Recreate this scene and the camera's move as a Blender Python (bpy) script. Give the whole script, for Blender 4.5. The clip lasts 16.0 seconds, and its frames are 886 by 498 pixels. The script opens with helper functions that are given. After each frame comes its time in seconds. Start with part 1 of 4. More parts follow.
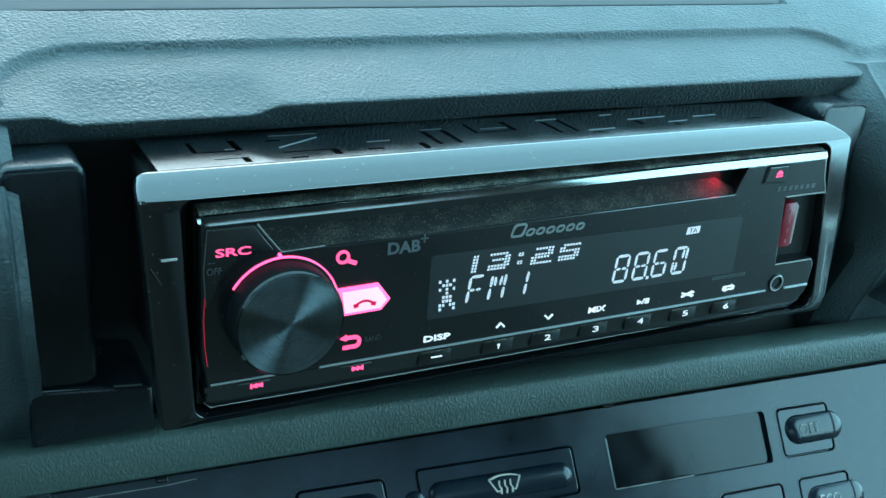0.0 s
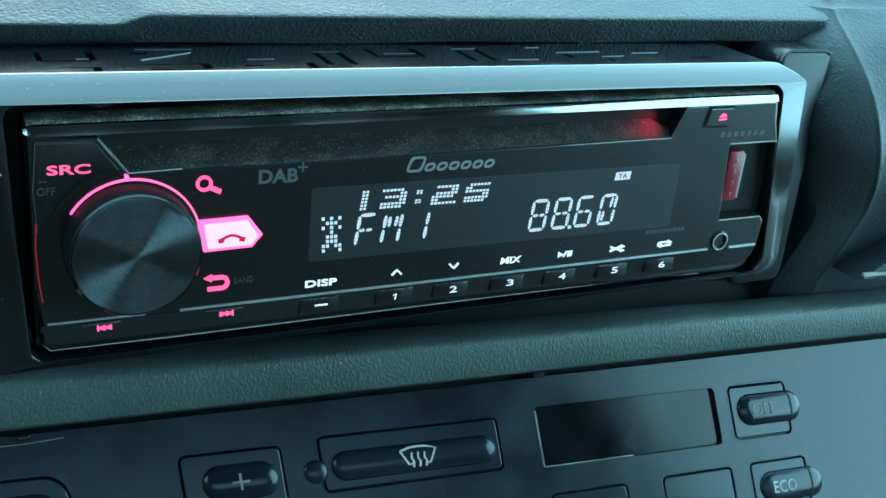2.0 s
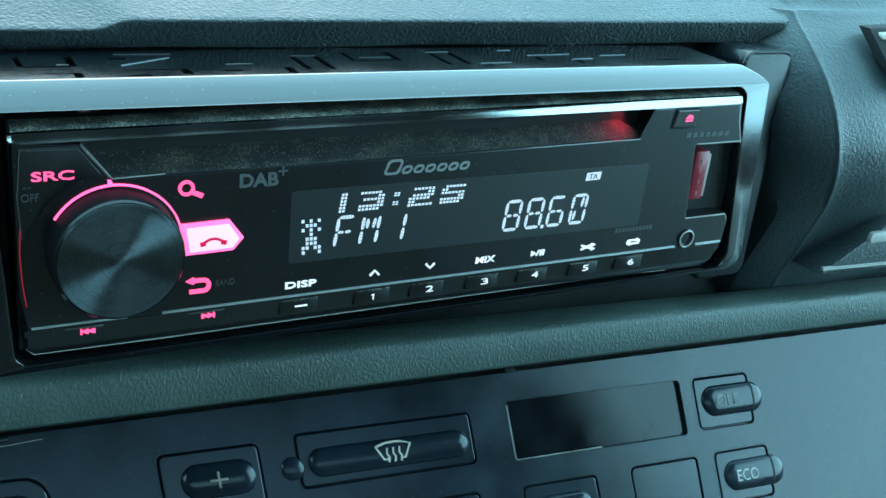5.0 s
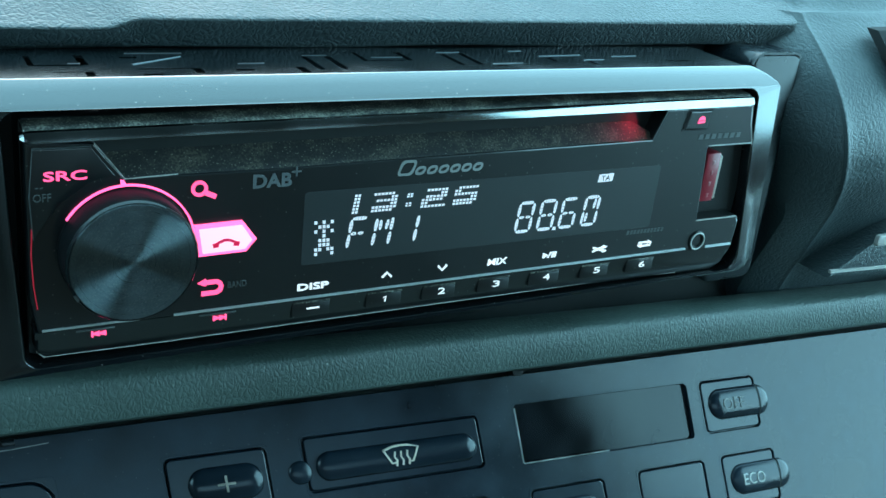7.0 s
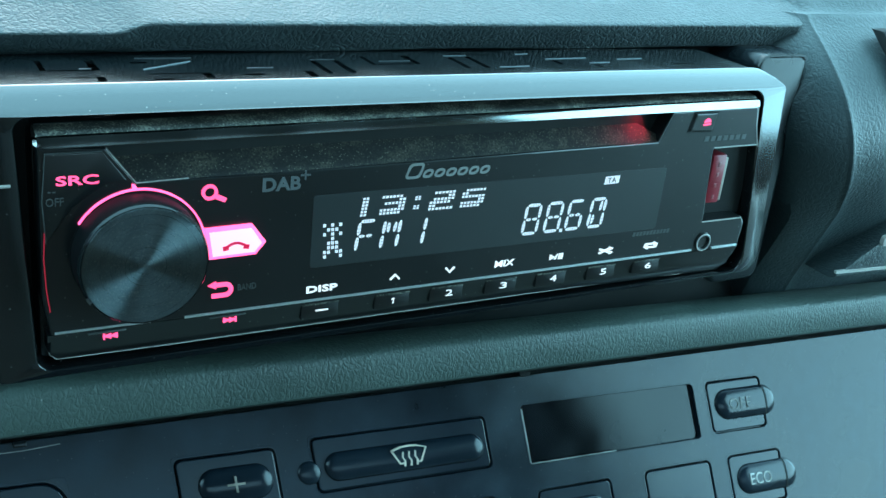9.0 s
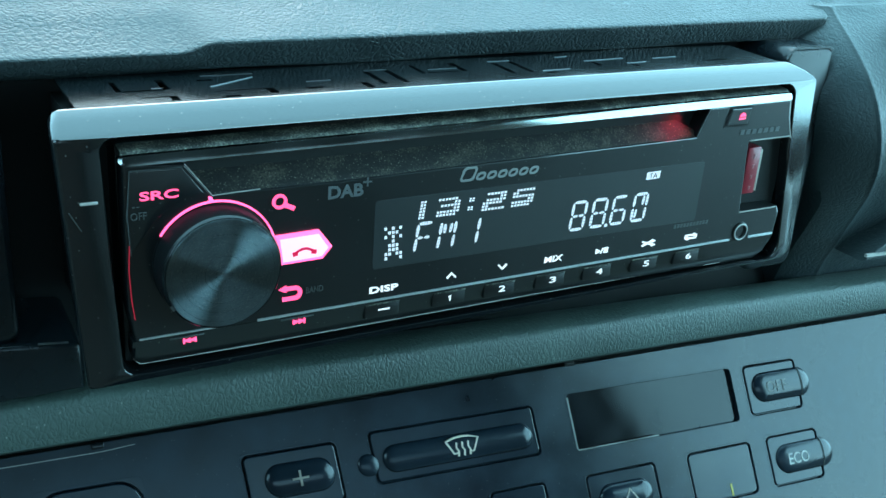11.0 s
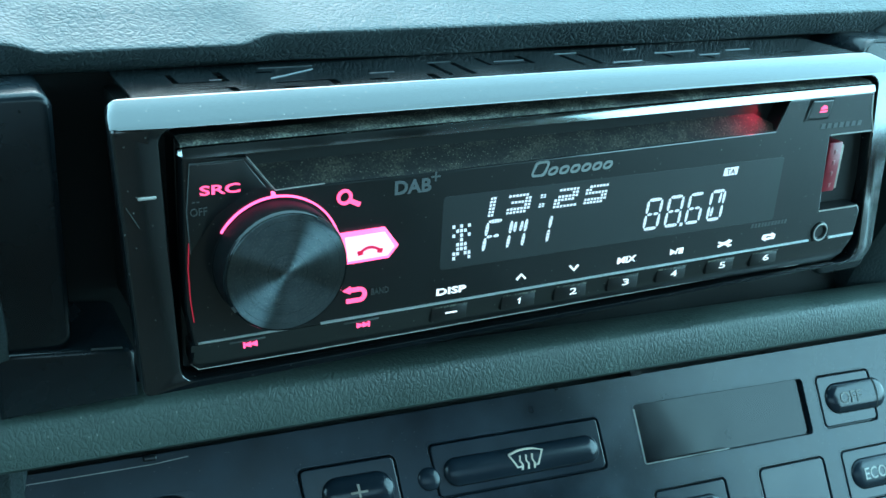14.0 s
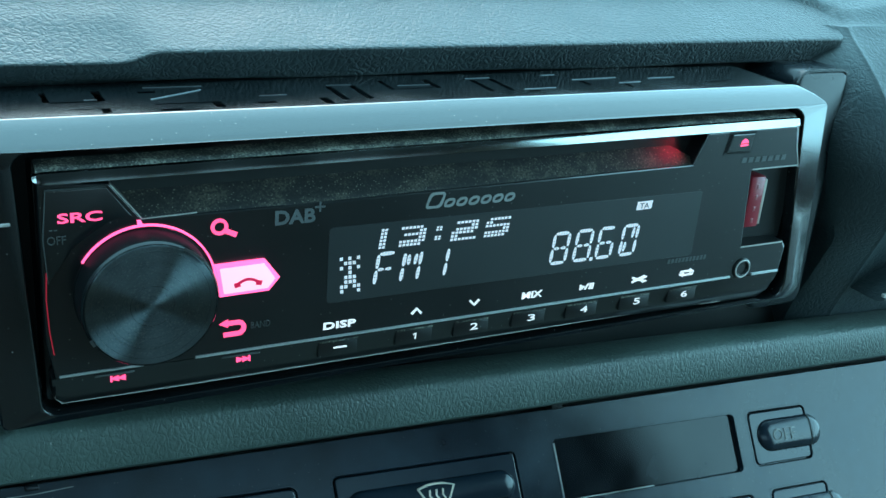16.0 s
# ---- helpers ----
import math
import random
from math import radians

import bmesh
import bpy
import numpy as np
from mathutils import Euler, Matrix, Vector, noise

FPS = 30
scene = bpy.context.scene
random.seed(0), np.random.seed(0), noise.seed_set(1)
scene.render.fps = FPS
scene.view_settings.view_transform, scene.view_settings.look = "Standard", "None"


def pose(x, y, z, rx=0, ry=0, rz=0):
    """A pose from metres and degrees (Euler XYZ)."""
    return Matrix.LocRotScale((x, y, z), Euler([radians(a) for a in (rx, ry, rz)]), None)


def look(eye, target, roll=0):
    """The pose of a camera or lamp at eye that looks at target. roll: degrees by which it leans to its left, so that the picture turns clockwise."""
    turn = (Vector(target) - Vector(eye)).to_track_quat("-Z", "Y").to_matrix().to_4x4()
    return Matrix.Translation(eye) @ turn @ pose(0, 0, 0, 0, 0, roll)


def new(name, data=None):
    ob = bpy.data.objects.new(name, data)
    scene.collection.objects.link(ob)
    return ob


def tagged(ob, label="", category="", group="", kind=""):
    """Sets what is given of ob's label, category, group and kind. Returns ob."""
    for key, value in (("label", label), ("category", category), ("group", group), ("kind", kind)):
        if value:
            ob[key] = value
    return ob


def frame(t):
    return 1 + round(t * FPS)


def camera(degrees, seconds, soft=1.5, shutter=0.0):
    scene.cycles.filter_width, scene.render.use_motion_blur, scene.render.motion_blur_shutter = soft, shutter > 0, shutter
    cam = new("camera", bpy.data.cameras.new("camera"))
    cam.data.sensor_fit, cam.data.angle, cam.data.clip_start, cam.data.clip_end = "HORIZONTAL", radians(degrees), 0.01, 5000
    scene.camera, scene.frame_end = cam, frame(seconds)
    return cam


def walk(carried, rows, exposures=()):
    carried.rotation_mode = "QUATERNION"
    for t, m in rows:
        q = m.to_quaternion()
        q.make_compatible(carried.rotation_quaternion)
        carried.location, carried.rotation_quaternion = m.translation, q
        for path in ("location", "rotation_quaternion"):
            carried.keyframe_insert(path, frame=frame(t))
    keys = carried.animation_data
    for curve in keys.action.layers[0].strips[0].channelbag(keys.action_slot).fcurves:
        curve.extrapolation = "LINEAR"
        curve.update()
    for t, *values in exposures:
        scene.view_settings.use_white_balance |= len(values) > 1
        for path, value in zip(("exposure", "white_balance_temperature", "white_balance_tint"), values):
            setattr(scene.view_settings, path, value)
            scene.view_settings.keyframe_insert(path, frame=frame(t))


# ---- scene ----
cam = camera(46.00, 16.0)
PATH = [
    (0, (-0.13325, -0.18703, 0.09483), (-0.02252, 0.01602, -0.00011), 4.61),
    (0.5, (-0.12982, -0.17745, 0.08515), (-0.01794, 0.02570, -0.00818), 5.60),
    (1, (-0.12479, -0.18009, 0.08529), (-0.01943, 0.02632, -0.00848), 5.17),
    (1.5, (-0.11077, -0.17893, 0.08054), (-0.00164, 0.02571, -0.01282), 6.18),
    (2, (-0.10045, -0.18026, 0.07585), (0.00845, 0.02302, -0.02070), 5.99),
    (2.5, (-0.09870, -0.18373, 0.07817), (0.01212, 0.01838, -0.01863), 5.76),
    (3, (-0.10080, -0.18454, 0.07891), (0.01145, 0.01674, -0.01798), 5.82),
    (3.5, (-0.10271, -0.18258, 0.07847), (0.01243, 0.01725, -0.01802), 6.19),
    (4, (-0.10378, -0.18186, 0.07875), (0.01227, 0.01723, -0.01818), 6.33),
    (6.5, (-0.10866, -0.17852, 0.07930), (0.01112, 0.01790, -0.01854), 6.90),
    (7, (-0.10908, -0.17753, 0.07761), (0.01063, 0.01949, -0.01909), 6.86),
    (7.5, (-0.10871, -0.17932, 0.07919), (0.00930, 0.01830, -0.01839), 6.73),
    (8, (-0.10885, -0.17855, 0.07863), (0.00947, 0.01893, -0.01886), 6.77),
    (8.5, (-0.10878, -0.17813, 0.07822), (0.00960, 0.01952, -0.01885), 6.77),
    (11, (-0.12337, -0.18199, 0.08336), (-0.00743, 0.01627, -0.01538), 4.50),
    (11.5, (-0.12424, -0.17807, 0.08065), (-0.01088, 0.02220, -0.01703), 4.08),
    (12, (-0.12732, -0.17612, 0.08014), (-0.01484, 0.02472, -0.01740), 3.85),
    (12.5, (-0.12702, -0.17635, 0.07970), (-0.01625, 0.02553, -0.01763), 3.33),
    (13, (-0.12923, -0.17647, 0.08149), (-0.01802, 0.02451, -0.01721), 3.34),
    (13.5, (-0.12821, -0.17434, 0.07924), (-0.01742, 0.02743, -0.01830), 3.32),
    (14, (-0.12581, -0.17031, 0.07428), (-0.01553, 0.03305, -0.02050), 3.45),
    (14.5, (-0.12189, -0.16695, 0.07426), (-0.01409, 0.03655, -0.02305), 3.58),
    (15, (-0.11589, -0.16756, 0.07555), (-0.01427, 0.03849, -0.02302), 3.61),
    (15.5, (-0.10703, -0.17028, 0.07732), (-0.00012, 0.03418, -0.01892), 4.71),
    (16, (-0.10251, -0.17038, 0.07781), (0.00858, 0.03290, -0.01618), 5.03),
]
walk(cam, [(t, look(eye, target, roll)) for t, eye, target, roll in PATH],
     [(0, -0.28), (0.5, -0.0), (1, -0.07), (1.5, -0.26), (2, -0.29), (4, -0.23), (7, -0.22), (8.5, -0.14), (11, -0.1), (11.5, -0.1), (12, 0.08), (12.5, 0.12), (14, 0.06), (14.5, 0.08), (15, -0.22), (15.5, -0.32), (16, -0.33)])

# ---- light ----
world = bpy.data.worlds.new("sky")
scene.world = world
world.use_nodes = True
wn = world.node_tree.nodes
sky = wn.new("ShaderNodeTexSky")
sky.sky_type, sky.sun_disc = "NISHITA", False
sky.sun_elevation, sky.sun_rotation = radians(31), radians(12.5)
world.node_tree.links.new(sky.outputs[0], wn["Background"].inputs[0])
wn["Background"].inputs[1].default_value = 0.10

sun = new("sun", bpy.data.lights.new("sun", "SUN"))
sun.data.energy, sun.data.angle, sun.data.color = 0.6, radians(30), (1.0, 0.96, 0.9)
sun.matrix_world = look((0.2, 0.9, 0.55), (0, 0, 0))


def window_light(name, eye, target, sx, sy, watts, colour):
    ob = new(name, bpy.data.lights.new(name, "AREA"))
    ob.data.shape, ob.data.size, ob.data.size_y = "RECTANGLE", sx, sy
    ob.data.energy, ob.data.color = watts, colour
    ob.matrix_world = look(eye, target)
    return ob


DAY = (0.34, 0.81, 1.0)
window_light("windscreen_daylight", (0.10, 0.12, 0.30), (0.10, -0.56, -0.43), 1.3, 0.8, 16.5, DAY)
window_light("right_window_daylight", (0.79, -0.385, 0.15), (0.05, -0.215, 0.0), 1.0, 0.64, 17.0, DAY)
window_light("left_window_daylight", (-0.79, -0.25, 0.38), (-0.1, 0.0, 0.0), 0.6, 0.40, 3.5, DAY)
# Added fill lamp behind the camera, not a window of the cabin.
window_light("rear_fill", (0.0, -1.66, 0.36), (0.0, 0.0, 0.0), 1.2, 0.34, 2.3, DAY)

# ---- materials ----


def mat(name, colour, rough=0.5, metal=0.0, spec=0.5, emit=None, power=0.0, coat=0.0):
    m = bpy.data.materials.new(name)
    m.use_nodes = True
    b = m.node_tree.nodes["Principled BSDF"]
    b.inputs["Base Color"].default_value = (*colour, 1)
    b.inputs["Roughness"].default_value = rough
    b.inputs["Metallic"].default_value = metal
    b.inputs["Specular IOR Level"].default_value = spec
    b.inputs["Coat Weight"].default_value = coat
    if emit:
        b.inputs["Emission Color"].default_value = (*emit, 1)
        b.inputs["Emission Strength"].default_value = power
    return m


def nodes_of(m):
    nt = m.node_tree
    return nt, nt.nodes["Principled BSDF"], nt.links


def tex(nt, kind, scale, **more):
    n = nt.nodes.new("ShaderNodeTex" + kind)
    n.inputs["Scale"].default_value = scale
    for k, v in more.items():
        n.inputs[k.replace("_", " ")].default_value = v
    return n


def coords(nt, scale=(1, 1, 1)):
    c = nt.nodes.new("ShaderNodeTexCoord")
    mp = nt.nodes.new("ShaderNodeMapping")
    mp.inputs["Scale"].default_value = scale
    nt.links.new(c.outputs["Object"], mp.inputs["Vector"])
    return mp.outputs["Vector"]


def ramp(nt, value, stops):
    r = nt.nodes.new("ShaderNodeValToRGB")
    el = r.color_ramp.elements
    el[0].position, el[0].color = stops[0][0], (*stops[0][1], 1)
    el[1].position, el[1].color = stops[-1][0], (*stops[-1][1], 1)
    for p, c in stops[1:-1]:
        e = el.new(p)
        e.color = (*c, 1)
    nt.links.new(value, r.inputs[0])
    return r.outputs[0]


def mix(nt, fac, a, b):
    n = nt.nodes.new("ShaderNodeMix")
    n.data_type = "RGBA"
    for sock, v in ((n.inputs[0], fac), (n.inputs[6], a), (n.inputs[7], b)):
        if isinstance(v, tuple):
            sock.default_value = (*v, 1)
        elif isinstance(v, float):
            sock.default_value = v
        else:
            nt.links.new(v, sock)
    return n.outputs[2]


def bump(nt, height, strength, distance, normal=None):
    n = nt.nodes.new("ShaderNodeBump")
    n.inputs["Strength"].default_value, n.inputs["Distance"].default_value = strength, distance
    nt.links.new(height, n.inputs["Height"])
    if normal:
        nt.links.new(normal, n.inputs["Normal"])
    return n.outputs[0]


def vinyl(name, dark, light, rough, cell, deep, spec=0.5, dust=0.0, stretch=(1, 1, 1)):
    """Grained dashboard skin: leather-like creases, fine pores, soft blotches and dust specks."""
    m = mat(name, light, rough, spec=spec)
    nt, b, links = nodes_of(m)
    v = coords(nt, stretch)
    warp = tex(nt, "Noise", cell * 0.45, Detail=3.0)
    links.new(v, warp.inputs["Vector"])
    add = nt.nodes.new("ShaderNodeVectorMath")
    add.operation = "MULTIPLY_ADD"
    add.inputs[1].default_value = (2.4 / cell,) * 3
    links.new(warp.outputs["Color"], add.inputs[0])
    links.new(v, add.inputs[2])
    vor = nt.nodes.new("ShaderNodeTexVoronoi")
    vor.feature = "DISTANCE_TO_EDGE"
    vor.inputs["Scale"].default_value = cell
    links.new(add.outputs[0], vor.inputs["Vector"])
    crease = ramp(nt, vor.outputs["Distance"], [(0.0, (0, 0, 0)), (0.22, (0.6, 0.6, 0.6)), (0.55, (1, 1, 1))])
    pores = tex(nt, "Noise", cell * 3.2, Detail=2.0)
    links.new(v, pores.inputs["Vector"])
    blotch = tex(nt, "Noise", 45.0, Detail=4.0)
    links.new(v, blotch.inputs["Vector"])
    tone = ramp(nt, blotch.outputs["Fac"], [(0.3, dark), (0.7, light)])
    tone = mix(nt, crease, mix(nt, 0.12, tone, (0.01, 0.012, 0.012)), tone)
    if dust:
        speck = nt.nodes.new("ShaderNodeTexVoronoi")
        speck.inputs["Scale"].default_value = 420.0
        links.new(v, speck.inputs["Vector"])
        hit = ramp(nt, speck.outputs["Distance"], [(0.0, (dust,) * 3), (0.11, (0, 0, 0))])
        tone = mix(nt, hit, tone, (0.45, 0.45, 0.42))
    links.new(tone, b.inputs["Base Color"])
    rr = ramp(nt, blotch.outputs["Fac"], [(0.3, (rough - 0.07,) * 3), (0.7, (rough + 0.08,) * 3)])
    links.new(rr, b.inputs["Roughness"])
    n1 = bump(nt, pores.outputs["Fac"], 0.55, 0.00016)
    links.new(bump(nt, crease, deep, 0.0004, n1), b.inputs["Normal"])
    return m


def plastic(name, colour, rough, speck=0.0, coat=0.0, spec=0.5, grain=0.0, cloud=0.25):
    """Moulded plastic with faint wipe marks, dust specks and a fine grain."""
    m = mat(name, colour, rough, spec=spec, coat=coat)
    nt, b, links = nodes_of(m)
    v = coords(nt)
    cl = tex(nt, "Noise", 60.0, Detail=5.0)
    links.new(v, cl.inputs["Vector"])
    lo = tuple(c * (1 - cloud) for c in colour)
    hi = tuple(c * (1 + cloud) for c in colour)
    tone = ramp(nt, cl.outputs["Fac"], [(0.3, lo), (0.7, hi)])
    if speck:
        sp = nt.nodes.new("ShaderNodeTexVoronoi")
        sp.inputs["Scale"].default_value = 520.0
        links.new(v, sp.inputs["Vector"])
        hit = ramp(nt, sp.outputs["Distance"], [(0.0, (speck,) * 3), (0.09, (0, 0, 0))])
        tone = mix(nt, hit, tone, (0.4, 0.4, 0.38))
    links.new(tone, b.inputs["Base Color"])
    rr = ramp(nt, cl.outputs["Fac"], [(0.3, (max(rough - 0.05, 0.03),) * 3), (0.7, (rough + 0.06,) * 3)])
    links.new(rr, b.inputs["Roughness"])
    if grain:
        g = tex(nt, "Noise", 2600.0, Detail=1.0)
        links.new(v, g.inputs["Vector"])
        links.new(bump(nt, g.outputs["Fac"], grain, 0.0001), b.inputs["Normal"])
    return m


def dusty(name, colour, rough, film=(0.08, 0.07, 0.053), grain=(0.34, 0.31, 0.24)):
    """Dark plastic ledge under a layer of light dust."""
    m = mat(name, colour, rough)
    nt, b, links = nodes_of(m)
    v = coords(nt)
    fine = tex(nt, "Noise", 2300.0, Detail=2.0)
    wide = tex(nt, "Noise", 240.0, Detail=4.0)
    links.new(v, fine.inputs["Vector"])
    links.new(v, wide.inputs["Vector"])
    mul = nt.nodes.new("ShaderNodeMath")
    mul.operation = "MULTIPLY"
    links.new(fine.outputs["Fac"], mul.inputs[0])
    links.new(wide.outputs["Fac"], mul.inputs[1])
    f = ramp(nt, mul.outputs[0], [(0.20, (0, 0, 0)), (0.28, (0.3, 0.3, 0.3)), (0.38, (1, 1, 1))])
    grit = nt.nodes.new("ShaderNodeTexVoronoi")
    grit.inputs["Scale"].default_value = 1500.0
    links.new(v, grit.inputs["Vector"])
    g = ramp(nt, grit.outputs["Distance"], [(0.0, (0.9, 0.9, 0.9)), (0.24, (0, 0, 0))])
    tone = mix(nt, f, colour, film)
    links.new(mix(nt, g, tone, grain), b.inputs["Base Color"])
    return m


PAD = vinyl("grained_vinyl_pad", (0.032, 0.043, 0.046), (0.050, 0.066, 0.069), 0.40, 660.0, 0.52, dust=0.35)
LIP = vinyl("grained_vinyl_lip", (0.064, 0.091, 0.082), (0.092, 0.128, 0.114), 0.45, 760.0, 0.34, dust=0.6, stretch=(1.0, 0.7, 0.7))
CHEEK = vinyl("grained_vinyl_cheek", (0.034, 0.048, 0.052), (0.052, 0.072, 0.076), 0.38, 580.0, 0.32)
FASCIA = plastic("satin_grey_plastic", (0.009, 0.017, 0.026), 0.20, grain=0.22, cloud=0.4, spec=0.38, speck=0.22)
KEYTOP = plastic("satin_key_plastic", (0.009, 0.017, 0.026), 0.19, cloud=0.2, spec=0.42)
BRACKET = plastic("black_bracket_plastic", (0.008, 0.012, 0.015), 0.24, cloud=0.3, spec=0.42)
RING = plastic("glossy_ring_plastic", (0.007, 0.008, 0.009), 0.15, speck=0.8, coat=0.75, spec=0.62)
for m_ in (RING,):
    nodes_of(m_)[1].inputs["Coat Roughness"].default_value = 0.14
GLOSS = plastic("glossy_black_face", (0.006, 0.007, 0.008), 0.08, speck=0.45, coat=0.8)
nodes_of(GLOSS)[1].inputs["Coat Roughness"].default_value = 0.36
BODY = plastic("black_radio_body", (0.010, 0.011, 0.011), 0.35)
MATT = plastic("matt_black_knob", (0.006, 0.007, 0.008), 0.5, spec=0.15)
DUSTY = dusty("dusty_black_ledge", (0.012, 0.012, 0.012), 0.6)
CHROME = plastic("smoked_chrome", (0.34, 0.34, 0.33), 0.12, cloud=0.15)
nodes_of(CHROME)[1].inputs["Metallic"].default_value = 1.0
GRIT = dusty("gritty_top_ledge", (0.014, 0.014, 0.013), 0.6, (0.20, 0.185, 0.15), (0.50, 0.47, 0.38))
METAL = plastic("black_sleeve_steel", (0.006, 0.008, 0.009), 0.13, cloud=0.3, spec=0.45)
EDGE = mat("bright_steel_edge", (0.20, 0.22, 0.23), 0.35, 1.0)
LINE = mat("silver_line", (0.80, 0.82, 0.83), 0.35, 0.8)
DARK = mat("dark_void", (0.010, 0.011, 0.011), 0.8)
LCD = plastic("display_glass", (0.013, 0.019, 0.021), 0.09, coat=0.9, cloud=0.1)
nodes_of(LCD)[1].inputs["Coat Roughness"].default_value = 0.42
nodes_of(LCD)[1].inputs["Emission Color"].default_value = (0.55, 0.88, 1.0, 1)
nodes_of(LCD)[1].inputs["Emission Strength"].default_value = 0.007
CLOCK = plastic("smoked_clock_window", (0.005, 0.007, 0.010), 0.13, coat=0.0, cloud=0.4, spec=0.27)
PRINT = mat("grey_print", (0.50, 0.46, 0.43), 0.5)
BADGE = mat("silver_badge", (0.36, 0.36, 0.35), 0.35, 0.3)
MARK = mat("grey_mark", (0.12, 0.13, 0.135), 0.5)
FAINT = mat("faint_print", (0.072, 0.078, 0.078), 0.5)
WORN = plastic("worn_white_print", (0.55, 0.46, 0.38), 0.5, cloud=0.6)
RUBBED_LIT = plastic("rubbed_print_lit_edge", (0.34, 0.32, 0.30), 0.5, cloud=0.8)
PINK = mat("pink_backlight", (0.4, 0.02, 0.08), 0.5, emit=(1.0, 0.09, 0.26), power=2.2)
PINKHOT = mat("bright_pink_backlight", (0.6, 0.1, 0.2), 0.5, emit=(1.0, 0.62, 0.76), power=1.5)
PINKARC = mat("pink_ring_light", (0.5, 0.05, 0.1), 0.5, emit=(1.0, 0.11, 0.33), power=2.9)
DIMRED = mat("dim_red_backlight", (0.2, 0.01, 0.02), 0.5, emit=(1.0, 0.04, 0.10), power=0.32)
WHITE = mat("white_backlight", (0.6, 0.62, 0.64), 0.5, emit=(0.82, 0.93, 1.0), power=0.95)
SEG = mat("white_display_dots", (0.5, 0.55, 0.6), 0.5, emit=(0.76, 0.90, 1.0), power=0.70)
REDUSB = plastic("red_plug_plastic", (0.34, 0.020, 0.035), 0.3, cloud=0.3)
PALERED = plastic("pale_red_mark", (0.42, 0.10, 0.11), 0.4, cloud=0.4)
CREAM = mat("cream_plug_edge", (0.45, 0.38, 0.32), 0.5)
YELLOW = mat("yellow_mark", (0.55, 0.42, 0.08), 0.5)

KNOB = mat("spun_dark_metal", (0.045, 0.055, 0.062), 0.32, 1.0)
nt_, b_, l_ = nodes_of(KNOB)
b_.inputs["Anisotropic"].default_value = 1.0
b_.inputs["Anisotropic Rotation"].default_value = 0.25
tan_ = nt_.nodes.new("ShaderNodeTangent")
tan_.direction_type, tan_.axis = "RADIAL", "Y"
l_.new(tan_.outputs[0], b_.inputs["Tangent"])
co_ = nt_.nodes.new("ShaderNodeTexCoord")
ln_ = nt_.nodes.new("ShaderNodeVectorMath")
ln_.operation = "LENGTH"
mp_ = nt_.nodes.new("ShaderNodeMapping")
mp_.inputs["Scale"].default_value = (1, 0, 1)
l_.new(co_.outputs["Object"], mp_.inputs["Vector"])
l_.new(mp_.outputs["Vector"], ln_.inputs[0])
gr_ = nt_.nodes.new("ShaderNodeTexNoise")
gr_.noise_dimensions = "1D"
gr_.inputs["Scale"].default_value = 9000.0
l_.new(ln_.outputs["Value"], gr_.inputs["W"])
l_.new(ramp(nt_, gr_.outputs["Fac"], [(0.3, (0.27,) * 3), (0.7, (0.37,) * 3)]), b_.inputs["Roughness"])

dust_ = tex(nt_, "Noise", 3800.0, Detail=2.0)
wipe_ = tex(nt_, "Noise", 150.0, Detail=4.0)
for n_ in (dust_, wipe_):
    l_.new(co_.outputs["Object"], n_.inputs["Vector"])
worn_ = ramp(nt_, wipe_.outputs["Fac"], [(0.35, (0.115, 0.143, 0.157)), (0.7, (0.175, 0.215, 0.235))])
l_.new(mix(nt_, ramp(nt_, dust_.outputs["Fac"], [(0.55, (0, 0, 0)), (0.75, (0.6, 0.6, 0.6))]), worn_, (0.34, 0.36, 0.36)), b_.inputs["Base Color"])

# ---- building helpers: shapes are given in centimetres ----
CM = 0.01


def thing(name, base, label, category, group="", kind=""):
    ob = new(name)
    ob.empty_display_size = 0.01
    ob.location = Vector(base) * CM
    ob["base"] = tuple(base)
    return tagged(ob, label, category, group, kind)


def base_of(ob):
    while ob.parent:
        ob = ob.parent
    return Vector(ob["base"]) if "base" in ob else Vector((0, 0, 0))


def mesh_of(name, bm, material, base, smooth=True):
    bmesh.ops.recalc_face_normals(bm, faces=bm.faces)
    for v in bm.verts:
        v.co = (v.co - base) * CM
    me = bpy.data.meshes.new(name)
    bm.to_mesh(me)
    bm.free()
    me.materials.append(material)
    if smooth:
        me.shade_smooth()
        me.set_sharp_from_angle(angle=radians(35))
    return me


def part(name, bm, material, parent, label="", smooth=True):
    ob = new(name, mesh_of(name, bm, material, base_of(parent), smooth))
    ob.parent = parent
    return tagged(ob, label)


def whole(name, bm, material, label, category, base=(0, 0, 0), group="", kind="", smooth=True):
    ob = new(name, mesh_of(name, bm, material, Vector(base), smooth))
    ob.location = Vector(base) * CM
    return tagged(ob, label, category, group, kind)


def soften(bm, width, segments=2, edges=None):
    if width > 0:
        bmesh.ops.bevel(bm, geom=list(edges or bm.edges), offset=width, segments=segments, profile=0.5, affect="EDGES", clamp_overlap=True)
    return bm


